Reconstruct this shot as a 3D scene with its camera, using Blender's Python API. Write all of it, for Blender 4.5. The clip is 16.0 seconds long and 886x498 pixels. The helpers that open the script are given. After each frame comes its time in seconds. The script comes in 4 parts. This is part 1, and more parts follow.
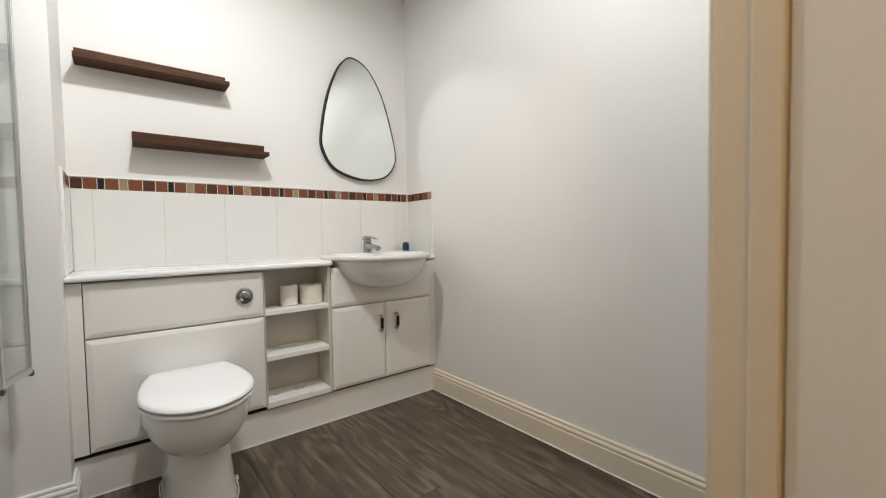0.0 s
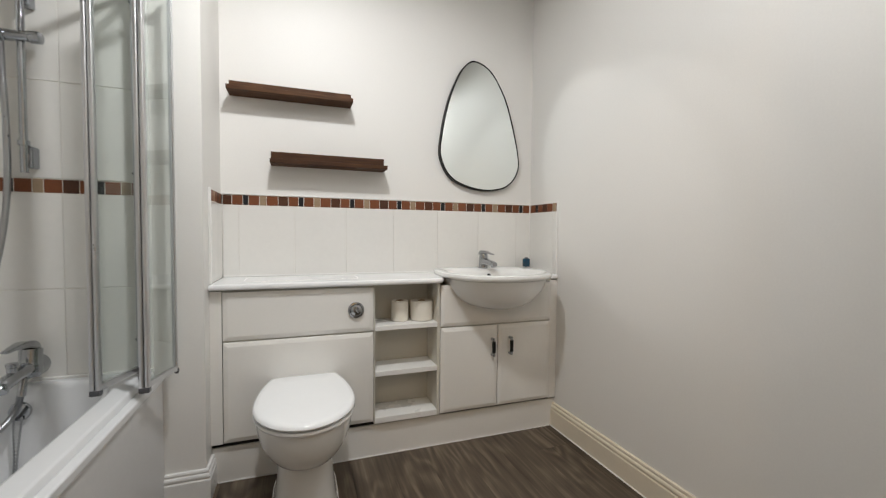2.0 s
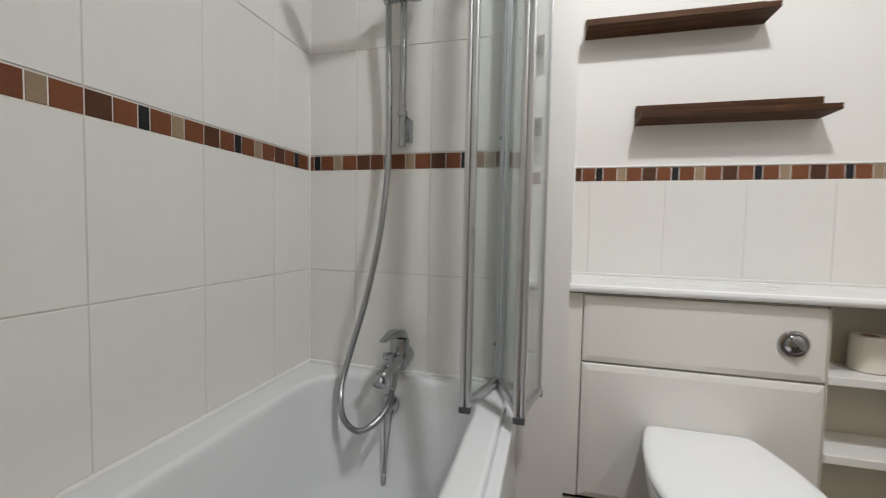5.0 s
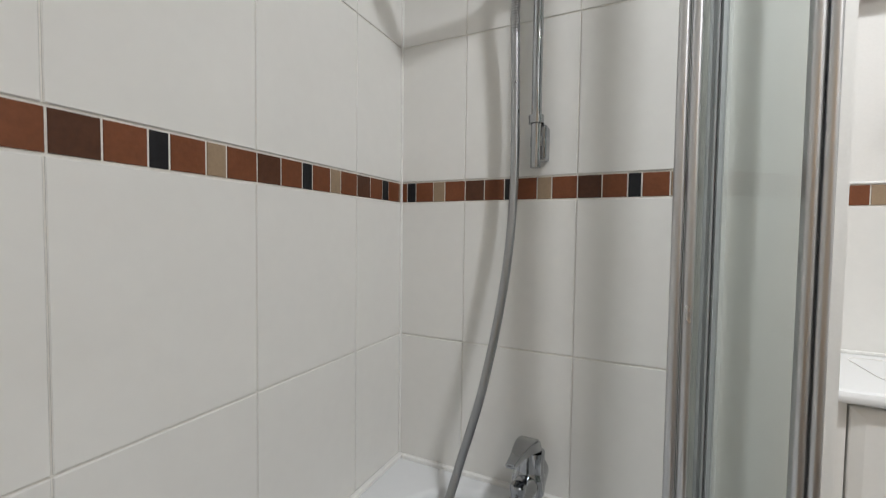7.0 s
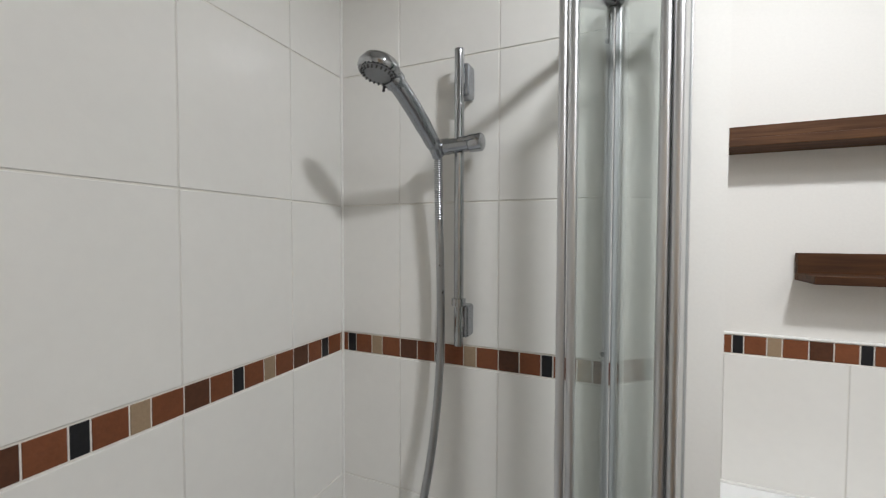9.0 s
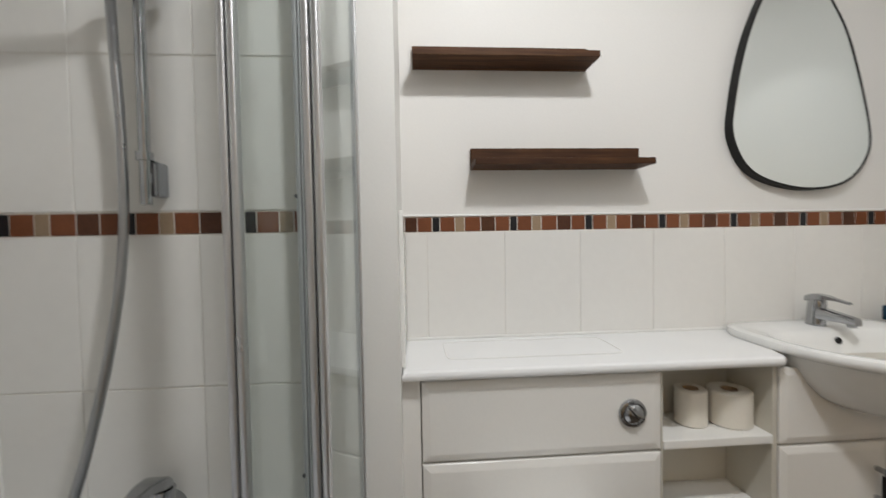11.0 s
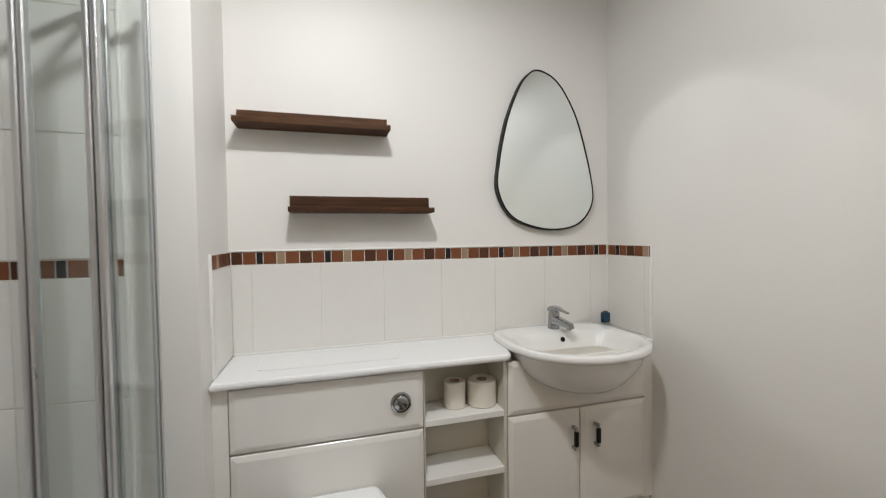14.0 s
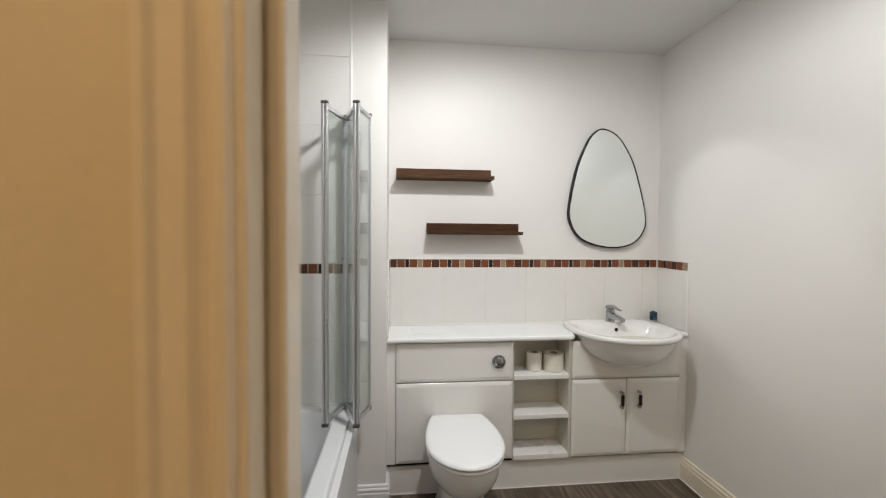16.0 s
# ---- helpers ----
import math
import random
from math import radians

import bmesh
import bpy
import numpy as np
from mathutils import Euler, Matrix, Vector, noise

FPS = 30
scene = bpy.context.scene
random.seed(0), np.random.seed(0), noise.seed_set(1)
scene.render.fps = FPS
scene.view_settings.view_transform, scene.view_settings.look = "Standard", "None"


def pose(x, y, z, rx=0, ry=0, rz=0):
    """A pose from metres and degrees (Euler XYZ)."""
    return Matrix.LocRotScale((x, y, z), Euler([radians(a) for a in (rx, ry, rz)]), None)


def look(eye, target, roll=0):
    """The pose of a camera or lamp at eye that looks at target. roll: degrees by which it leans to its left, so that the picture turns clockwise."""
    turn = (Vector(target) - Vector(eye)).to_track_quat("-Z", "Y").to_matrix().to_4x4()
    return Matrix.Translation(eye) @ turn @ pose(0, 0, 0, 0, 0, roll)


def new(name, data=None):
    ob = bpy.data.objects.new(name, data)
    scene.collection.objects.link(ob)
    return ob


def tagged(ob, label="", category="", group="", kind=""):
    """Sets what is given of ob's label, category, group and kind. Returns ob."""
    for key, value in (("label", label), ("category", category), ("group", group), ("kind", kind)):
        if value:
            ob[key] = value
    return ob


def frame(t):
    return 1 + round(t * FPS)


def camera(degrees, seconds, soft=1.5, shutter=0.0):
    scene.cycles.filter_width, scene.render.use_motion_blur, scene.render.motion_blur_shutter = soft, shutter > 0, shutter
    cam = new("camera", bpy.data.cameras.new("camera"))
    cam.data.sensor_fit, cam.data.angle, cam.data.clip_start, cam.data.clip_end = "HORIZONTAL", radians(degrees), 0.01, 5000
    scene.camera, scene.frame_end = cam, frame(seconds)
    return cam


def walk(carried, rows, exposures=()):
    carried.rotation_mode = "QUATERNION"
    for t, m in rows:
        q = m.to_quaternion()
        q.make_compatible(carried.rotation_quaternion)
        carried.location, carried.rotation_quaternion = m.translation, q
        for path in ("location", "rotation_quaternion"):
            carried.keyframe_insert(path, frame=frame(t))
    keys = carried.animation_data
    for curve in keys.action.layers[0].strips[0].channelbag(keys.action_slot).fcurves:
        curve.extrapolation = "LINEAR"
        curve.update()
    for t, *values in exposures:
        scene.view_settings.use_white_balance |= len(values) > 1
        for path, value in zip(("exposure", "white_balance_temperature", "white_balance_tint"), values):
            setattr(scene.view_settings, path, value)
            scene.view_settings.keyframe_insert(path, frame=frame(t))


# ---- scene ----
cam = camera(95.3, 16.0, 1.1, 0.3)
METRES, EYE, TILT, LEAN, TURN = 4.56, 0.98, 0.0, 0.0, -38.6
ROWS = [
    (0.0, 0.0, 0.0, 0.0, -0.04, -2.21, 0.99),
    (0.5, 0.0065, 0.035, -0.0158, 5.12, -2.22, 0.74),
    (1.0, 0.0086, 0.0516, -0.0189, 10.12, -2.26, 0.19),
    (1.5, 0.0145, 0.0513, -0.007, 14.93, -2.19, -0.11),
    (2.0, 0.0148, 0.0463, 0.0197, 18.97, -2.28, -0.56),
    (2.5, 0.0193, 0.0377, 0.0474, 22.91, -2.09, -0.64),
    (3.0, 0.0127, 0.032, 0.0616, 26.91, -2.45, -0.84),
    (3.5, -0.0231, 0.0368, 0.0499, 32.73, -2.43, -0.89),
    (4.0, -0.0667, 0.0537, 0.0375, 39.31, -2.73, -1.1),
    (4.5, -0.1001, 0.0774, 0.0209, 46.83, -2.77, -1.13),
    (5.0, -0.1329, 0.0864, 0.0067, 53.31, -2.96, -1.14),
    (7.3, -0.2231, 0.1104, 0.0430, 64.33, -2.25, -0.71),
    (7.5, -0.2198, 0.1109, 0.0597, 63.9, -2.26, -0.61),
    (8.0, -0.2138, 0.113, 0.1028, 63.31, -2.17, -0.58),
    (8.2, -0.2147, 0.1171, 0.1147, 63.7, -1.85, -0.3),
    (10.5, -0.1618, 0.1506, 0.0856, 44.87, -2.04, 0.72),
    (11.0, -0.157, 0.152, 0.0439, 34.49, -1.79, 1.01),
    (11.5, -0.1506, 0.1536, 0.0054, 25.78, -1.56, 1.25),
    (12.0, -0.1354, 0.1535, -0.031, 18.18, -1.61, 1.36),
    (12.5, -0.1245, 0.1508, -0.0333, 15.7, -1.95, 1.38),
    (13.0, -0.1152, 0.1532, -0.0135, 12.59, -1.67, 1.19),
    (13.5, -0.0869, 0.1537, 0.0245, 16.79, -1.44, 1.01),
    (14.0, -0.0499, 0.1283, 0.0684, 22.35, -1.74, 0.71),
    (14.5, -0.0262, 0.0886, 0.0812, 25.19, -1.17, 0.29),
    (15.0, -0.006, 0.0406, 0.0904, 27.47, -1.29, -0.01),
    (15.5, 0.0012, -0.0011, 0.0946, 29.56, -1.65, -0.32),
    (16.0, -0.0008, -0.0322, 0.0885, 32.63, -1.88, -0.45),
]
EXPOSURES = [(0.0, 0.04, 6560, 10), (0.5, 0.02, 6540, 10), (1.0, 0.0, 6530, 10), (2.0, -0.15, 6500, 10), (3.0, -0.19, 6500, 10), (4.0, -0.27, 6520, 10), (4.5, -0.26, 6500, 10), (5.2, -0.17, 6450, 10), (7.3, -0.03, 6350, 10), (8.2, -0.08, 6350, 10), (10.5, -0.36, 6420, 10), (11.0, -0.32, 6470, 10), (11.5, -0.23, 6480, 10), (12.5, -0.12, 6500, 10), (13.0, -0.16, 6500, 10), (14.0, -0.31, 6500, 10), (14.5, -0.29, 6500, 10), (15.0, -0.26, 6500, 10), (15.5, -0.2, 6500, 10), (16.0, -0.17, 6500, 10)]
walk(cam, [(t, pose(0, 0, EYE, TILT, LEAN, TURN) @ pose(METRES * x, METRES * y, METRES * z, 90 + pitch, roll, yaw)) for t, x, y, z, yaw, pitch, roll in ROWS], EXPOSURES)

# ---- world and lamps ----
world = bpy.data.worlds.new("world")
scene.world = world
world.use_nodes = True
world.node_tree.nodes["Background"].inputs[0].default_value = (0.6, 0.62, 0.65, 1)
world.node_tree.nodes["Background"].inputs[1].default_value = 0.02

CEIL = 2.52


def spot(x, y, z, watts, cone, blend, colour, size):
    d = bpy.data.lights.new("ceiling_spot", "SPOT")
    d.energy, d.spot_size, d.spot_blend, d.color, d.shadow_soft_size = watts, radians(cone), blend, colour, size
    ob = new("ceiling_spot", d)
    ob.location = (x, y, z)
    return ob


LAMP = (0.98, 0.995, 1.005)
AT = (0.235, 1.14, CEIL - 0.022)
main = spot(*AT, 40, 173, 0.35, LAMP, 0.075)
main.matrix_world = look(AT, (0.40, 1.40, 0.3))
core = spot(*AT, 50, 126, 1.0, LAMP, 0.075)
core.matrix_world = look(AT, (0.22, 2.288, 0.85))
# second ceiling lamp, added to brighten the east wall and cabinet fronts
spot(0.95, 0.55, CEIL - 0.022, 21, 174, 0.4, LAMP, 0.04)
# added spots at the downlight stand in for its mirror reflection on the wall beside the basin: an oval, brightest at
# its upper end
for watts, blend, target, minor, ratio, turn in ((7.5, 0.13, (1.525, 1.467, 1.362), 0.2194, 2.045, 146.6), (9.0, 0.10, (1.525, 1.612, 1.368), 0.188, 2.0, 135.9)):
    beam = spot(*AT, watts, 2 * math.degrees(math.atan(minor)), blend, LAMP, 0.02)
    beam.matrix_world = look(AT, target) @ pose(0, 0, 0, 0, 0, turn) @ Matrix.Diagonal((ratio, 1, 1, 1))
# added narrow spot that brightens the upper end of the oval
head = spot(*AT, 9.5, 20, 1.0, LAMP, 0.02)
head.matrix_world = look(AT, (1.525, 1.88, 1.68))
# added soft fill that evens out the wall south of the oval
wall_fill = spot(*AT, 8, 70, 1.0, LAMP, 0.03)
wall_fill.matrix_world = look(AT, (1.525, 1.15, 0.95))
hall = bpy.data.lights.new("hall_lamp", "POINT")
hall.energy, hall.color, hall.shadow_soft_size = 15.5, (1.0, 0.70, 0.38), 0.06
new("hall_lamp", hall).location = (-0.5, -0.75, 2.3)

# ---- materials ----


def material(name, colour, rough=0.5, metal=0.0, spread=0.06, scale=3.0, fine=60.0, bump=0.02, vary=0.0, coat=0.0, ior=1.5):
    """Procedural surface: colour varied at two scales, fine relief, roughness wear; vary: difference from piece to piece."""
    m = bpy.data.materials.new(name)
    m.use_nodes = True
    nt = m.node_tree
    n, l = nt.nodes, nt.links
    b = n["Principled BSDF"]
    b.inputs["Metallic"].default_value = metal
    b.inputs["IOR"].default_value = ior
    b.inputs["Coat Weight"].default_value = coat
    b.inputs["Coat Roughness"].default_value = 0.08
    geo = n.new("ShaderNodeNewGeometry")
    big = n.new("ShaderNodeTexNoise")
    big.inputs["Scale"].default_value, big.inputs["Detail"].default_value = scale, 4
    small = n.new("ShaderNodeTexNoise")
    small.inputs["Scale"].default_value, small.inputs["Detail"].default_value = fine, 3
    for t in (big, small):
        l.new(geo.outputs["Position"], t.inputs["Vector"])
    add = n.new("ShaderNodeMath")
    add.operation = "ADD"
    l.new(big.outputs["Fac"], add.inputs[0])
    l.new(small.outputs["Fac"], add.inputs[1])
    last = add
    if vary:
        info = n.new("ShaderNodeObjectInfo")
        k = n.new("ShaderNodeMath")
        k.operation = "MULTIPLY_ADD"
        k.inputs[1].default_value = vary
        l.new(info.outputs["Random"], k.inputs[0])
        l.new(add.outputs[0], k.inputs[2])
        last = k
    ramp = n.new("ShaderNodeMapRange")
    ramp.inputs["From Min"].default_value, ramp.inputs["From Max"].default_value = 0.55, 1.45 + vary
    ramp.inputs["To Min"].default_value, ramp.inputs["To Max"].default_value = 1 - spread, 1 + spread
    l.new(last.outputs[0], ramp.inputs["Value"])
    mul = n.new("ShaderNodeVectorMath")
    mul.operation = "SCALE"
    mul.inputs[0].default_value = colour
    l.new(ramp.outputs["Result"], mul.inputs["Scale"])
    l.new(mul.outputs["Vector"], b.inputs["Base Color"])
    rr = n.new("ShaderNodeMapRange")
    rr.inputs["From Min"].default_value, rr.inputs["From Max"].default_value = 0.3, 0.7
    rr.inputs["To Min"].default_value, rr.inputs["To Max"].default_value = rough * 0.85, min(1, rough * 1.15)
    l.new(big.outputs["Fac"], rr.inputs["Value"])
    l.new(rr.outputs["Result"], b.inputs["Roughness"])
    if bump:
        bp = n.new("ShaderNodeBump")
        bp.inputs["Strength"].default_value, bp.inputs["Distance"].default_value = bump, 0.01
        l.new(small.outputs["Fac"], bp.inputs["Height"])
        l.new(bp.outputs["Normal"], b.inputs["Normal"])
    return m


def wood(name, dark, mid, light, along, rough=0.45, grain=26.0, vary=1.0, coat=0.0, rings=0.9, stretch=0.07, ring=0.11, fine=1.0, figure=0.42, bands=30.0, gloss=0.5, loops=None):
    """Wood grain drawn out along one axis (0 x, 1 y), with cathedral figures, offset from piece to piece."""
    m = bpy.data.materials.new(name)
    m.use_nodes = True
    nt = m.node_tree
    n, l = nt.nodes, nt.links
    b = n["Principled BSDF"]
    b.inputs["Coat Weight"].default_value = coat
    b.inputs["Specular IOR Level"].default_value = gloss
    geo = n.new("ShaderNodeNewGeometry")
    info = n.new("ShaderNodeObjectInfo")
    off = n.new("ShaderNodeVectorMath")
    off.operation = "SCALE"
    off.inputs[0].default_value = (17.3, 11.9, 7.7)
    l.new(info.outputs["Random"], off.inputs["Scale"])
    plus = n.new("ShaderNodeVectorMath")
    l.new(geo.outputs["Position"], plus.inputs[0])
    l.new(off.outputs["Vector"], plus.inputs[1])
    mp = n.new("ShaderNodeMapping")
    sc = [1.0, 1.0, 1.0]
    sc[along] = stretch
    mp.inputs["Scale"].default_value = sc
    l.new(plus.outputs["Vector"], mp.inputs["Vector"])
    a = n.new("ShaderNodeTexNoise")
    a.inputs["Scale"].default_value, a.inputs["Detail"].default_value, a.inputs["Distortion"].default_value = grain * 5, 6, 0.4
    l.new(mp.outputs["Vector"], a.inputs["Vector"])
    f = n.new("ShaderNodeTexNoise")
    f.inputs["Scale"].default_value, f.inputs["Detail"].default_value, f.inputs["Distortion"].default_value = grain * figure, 2, rings
    mp2 = n.new("ShaderNodeMapping")
    sc[along] = loops or stretch
    mp2.inputs["Scale"].default_value = sc
    l.new(plus.outputs["Vector"], mp2.inputs["Vector"])
    l.new(mp2.outputs["Vector"], f.inputs["Vector"])
    w = n.new("ShaderNodeMath")
    w.operation = "MULTIPLY"
    w.inputs[1].default_value = bands
    l.new(f.outputs["Fac"], w.inputs[0])
    s = n.new("ShaderNodeMath")
    s.operation = "SINE"
    l.new(w.outputs[0], s.inputs[0])
    h = n.new("ShaderNodeMath")
    h.operation = "MULTIPLY_ADD"
    h.inputs[1].default_value = ring
    # the ring figure shows in patches
    mask = n.new("ShaderNodeTexNoise")
    mask.inputs["Scale"].default_value = grain * figure * 0.8
    l.new(plus.outputs["Vector"], mask.inputs["Vector"])
    mr = n.new("ShaderNodeMapRange")
    mr.inputs["From Min"].default_value, mr.inputs["From Max"].default_value, mr.inputs["To Min"].default_value = 0.42, 0.62, 0.25
    l.new(mask.outputs["Fac"], mr.inputs["Value"])
    sm = n.new("ShaderNodeMath")
    sm.operation = "MULTIPLY"
    l.new(s.outputs[0], sm.inputs[0])
    l.new(mr.outputs["Result"], sm.inputs[1])
    l.new(sm.outputs[0], h.inputs[0])
    fa = n.new("ShaderNodeMath")
    fa.operation = "MULTIPLY_ADD"
    fa.inputs[1].default_value, fa.inputs[2].default_value = fine, 0.5 - 0.5 * fine
    l.new(a.outputs["Fac"], fa.inputs[0])
    l.new(fa.outputs[0], h.inputs[2])
    big = n.new("ShaderNodeTexNoise")
    big.inputs["Scale"].default_value = 5.0
    l.new(mp.outputs["Vector"], big.inputs["Vector"])
    h2 = n.new("ShaderNodeMath")
    h2.operation = "MULTIPLY_ADD"
    h2.inputs[1].default_value = 0.5
    l.new(big.outputs["Fac"], h2.inputs[0])
    l.new(h.outputs[0], h2.inputs[2])
    h3 = n.new("ShaderNodeMath")
    h3.operation = "MULTIPLY_ADD"
    h3.inputs[1].default_value = 0.16 * vary
    l.new(info.outputs["Random"], h3.inputs[0])
    l.new(h2.outputs[0], h3.inputs[2])
    cr = n.new("ShaderNodeValToRGB")
    cr.color_ramp.elements[0].position, cr.color_ramp.elements[0].color = 0.55, (*dark, 1)
    cr.color_ramp.elements[1].position, cr.color_ramp.elements[1].color = 1.12, (*light, 1)
    e = cr.color_ramp.elements.new(0.82)
    e.color = (*mid, 1)
    l.new(h3.outputs[0], cr.inputs["Fac"])
    l.new(cr.outputs["Color"], b.inputs["Base Color"])
    rr = n.new("ShaderNodeMapRange")
    rr.inputs["To Min"].default_value, rr.inputs["To Max"].default_value = rough + 0.1, rough - 0.05
    l.new(a.outputs["Fac"], rr.inputs["Value"])
    l.new(rr.outputs["Result"], b.inputs["Roughness"])
    bp = n.new("ShaderNodeBump")
    bp.inputs["Strength"].default_value, bp.inputs["Distance"].default_value = 0.08, 0.004
    l.new(a.outputs["Fac"], bp.inputs["Height"])
    l.new(bp.outputs["Normal"], b.inputs["Normal"])
    return m


M_WALL = material("wall_paint", (0.80, 0.78, 0.745), 0.55, spread=0.025, scale=1.6, fine=160, bump=0.025)
M_CEIL = material("ceiling_paint", (0.74, 0.735, 0.72), 0.8, spread=0.03, scale=2, fine=150, bump=0.05)
M_HALL = material("hall_paint", (0.70, 0.62, 0.48), 0.55, spread=0.03, scale=2, fine=160, bump=0.04)
# one gloss paint in two tones: the cream copy has warm light painted in
M_TRIM = material("warm_lit_cream_gloss", (0.76, 0.68, 0.55), 0.32, spread=0.04, scale=4, fine=90, bump=0.02)
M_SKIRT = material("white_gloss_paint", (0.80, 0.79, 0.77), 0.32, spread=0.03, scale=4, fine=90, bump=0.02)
M_TILE = material("white_wall_tile", (0.80, 0.785, 0.75), 0.2, spread=0.025, scale=7, fine=45, bump=0.03, vary=0.25)
M_GROUT = material("grout", (0.78, 0.755, 0.70), 0.85, spread=0.12, scale=9, fine=180, bump=0.1)
M_RUST = material("rust_mosaic", (0.180, 0.062, 0.027), 0.42, spread=0.22, scale=40, fine=160, bump=0.06, vary=0.5, ior=1.34)
M_DARK = material("brown_mosaic", (0.084, 0.034, 0.018), 0.4, spread=0.35, scale=40, fine=140, bump=0.06, vary=0.5, ior=1.34)
M_BLACK = material("black_mosaic", (0.017, 0.017, 0.019), 0.35, spread=0.3, scale=40, fine=160, bump=0.04, vary=0.4, ior=1.34)
M_BEIGE = material("beige_mosaic", (0.31, 0.22, 0.14), 0.4, spread=0.2, scale=50, fine=200, bump=0.05, vary=0.5)
M_FOIL = material("ivory_foil", (0.82, 0.80, 0.76), 0.2, spread=0.02, scale=3, fine=120, bump=0.015, vary=0.2)
# cream board, darkened so its colour carries the shade inside the open shelves
M_CARCASS = material("shaded_cream_carcass", (0.64, 0.61, 0.535), 0.45, spread=0.03, scale=4, fine=150, bump=0.02)
M_BOARD = material("white_shelf_board", (0.86, 0.85, 0.82), 0.3, spread=0.03, scale=5, fine=150, bump=0.015)
M_TOP = material("white_worktop", (0.92, 0.922, 0.92), 0.16, spread=0.015, scale=5, fine=150, bump=0.01)
M_CERAMIC = material("white_ceramic", (0.86, 0.86, 0.845), 0.08, spread=0.012, scale=4, fine=40, bump=0.004, coat=0.3)
M_SEAT = material("white_seat_plastic", (0.91, 0.915, 0.915), 0.12, spread=0.012, scale=4, fine=60, bump=0.004)
M_ACRYL = material("white_bath_acrylic", (0.755, 0.763, 0.772), 0.14, spread=0.015, scale=3, fine=50, bump=0.006)
M_PANEL = material("dull_white_bath_panel", (0.66, 0.655, 0.65), 0.42, spread=0.03, scale=3, fine=70, bump=0.01)
M_CHROME = material("chrome", (0.40, 0.41, 0.425), 0.1, metal=1, spread=0.05, scale=8, fine=60, bump=0.0)
M_SATIN = material("satin_aluminium", (0.62, 0.62, 0.63), 0.32, metal=1, spread=0.01, scale=6, fine=60, bump=0.0)
M_BRACKET = material("grey_chromed_plastic", (0.34, 0.355, 0.38), 0.22, metal=0.85, spread=0.05, scale=8, fine=60, bump=0.0)
M_FACE = material("grey_spray_plastic", (0.26, 0.275, 0.29), 0.4, spread=0.08, scale=30, fine=120, bump=0.01)
M_HOSE = material("satin_hose_metal", (0.40, 0.405, 0.415), 0.3, metal=1, spread=0.05, scale=8, fine=60, bump=0.0)
M_CAP = material("dark_plastic", (0.07, 0.07, 0.075), 0.45, spread=0.15, scale=30, fine=200)
M_RUBBER = material("grey_rubber", (0.40, 0.41, 0.41), 0.45, spread=0.08, scale=20, fine=100)
# near-black colour that stands for the shade in gaps and holes
M_VOID = material("black_recess_shade", (0.012, 0.012, 0.012), 0.8, spread=0.1)
M_BLK = material("black_metal", (0.010, 0.0095, 0.009), 0.5, ior=1.32, spread=0.15, scale=20, fine=200)
M_PAPER = material("toilet_paper", (0.78, 0.74, 0.66), 0.95, spread=0.04, scale=20, fine=300, bump=0.25)
M_CARD = material("cardboard", (0.36, 0.26, 0.17), 0.9, spread=0.15, scale=30, fine=200, bump=0.1)
M_BLUE = material("blue_bottle_plastic", (0.006, 0.042, 0.078), 0.2, spread=0.15, scale=30, fine=200)
M_SEAL = material("white_sealant", (0.84, 0.83, 0.80), 0.4, spread=0.05, scale=30, fine=200)
M_CARPET = material("hall_carpet", (0.30, 0.24, 0.17), 0.95, spread=0.2, scale=10, fine=400, bump=0.4)
M_FLOOR = wood("grey_brown_vinyl_plank", (0.044, 0.031, 0.0205), (0.102, 0.075, 0.051), (0.180, 0.139, 0.099), 1, rough=0.48, grain=8.5, vary=0.42, ring=0.15, fine=0.78, rings=0.35, stretch=0.045, figure=0.72, bands=50.0, loops=0.2)
M_WALNUT = wood("walnut", (0.034, 0.012, 0.0045), (0.068, 0.026, 0.0078), (0.110, 0.046, 0.0148), 0, rough=0.58, grain=22.0, gloss=0.25, fine=0.75)

M_MIRROR = bpy.data.materials.new("mirror_silver")
M_MIRROR.use_nodes = True
_b = M_MIRROR.node_tree.nodes["Principled BSDF"]
_b.inputs["Base Color"].default_value, _b.inputs["Metallic"].default_value, _b.inputs["Roughness"].default_value = (0.83, 0.87, 0.86, 1), 1, 0.015
M_GLASS = bpy.data.materials.new("shower_glass")
M_GLASS.use_nodes = True
_n, _l = M_GLASS.node_tree.nodes, M_GLASS.node_tree.links
_n.remove(_n["Principled BSDF"])
_tr, _gl, _mx, _lw, _pw = (_n.new("ShaderNode" + k) for k in ("BsdfTransparent", "BsdfGlossy", "MixShader", "LayerWeight", "Math"))
_tr.inputs["Color"].default_value = (0.88, 0.905, 0.892, 1)
_gl.inputs["Roughness"].default_value = 0.01
_lw.inputs["Blend"].default_value = 0.5
_pw.operation = "POWER"
_pw.inputs[1].default_value = 5.0
_ad = _n.new("ShaderNodeMath")
_ad.operation = "MULTIPLY_ADD"
_ad.inputs[1].default_value, _ad.inputs[2].default_value = 1.5, 0.055
_l.new(_lw.outputs["Facing"], _pw.inputs[0])
_l.new(_pw.outputs[0], _ad.inputs[0])
_l.new(_ad.outputs[0], _mx.inputs[0])
_l.new(_tr.outputs[0], _mx.inputs[1])
_l.new(_gl.outputs[0], _mx.inputs[2])
_l.new(_mx.outputs[0], _n["Material Output"].inputs["Surface"])
M_LENS = bpy.data.materials.new("lamp_lens")
M_LENS.use_nodes = True
_b = M_LENS.node_tree.nodes["Principled BSDF"]
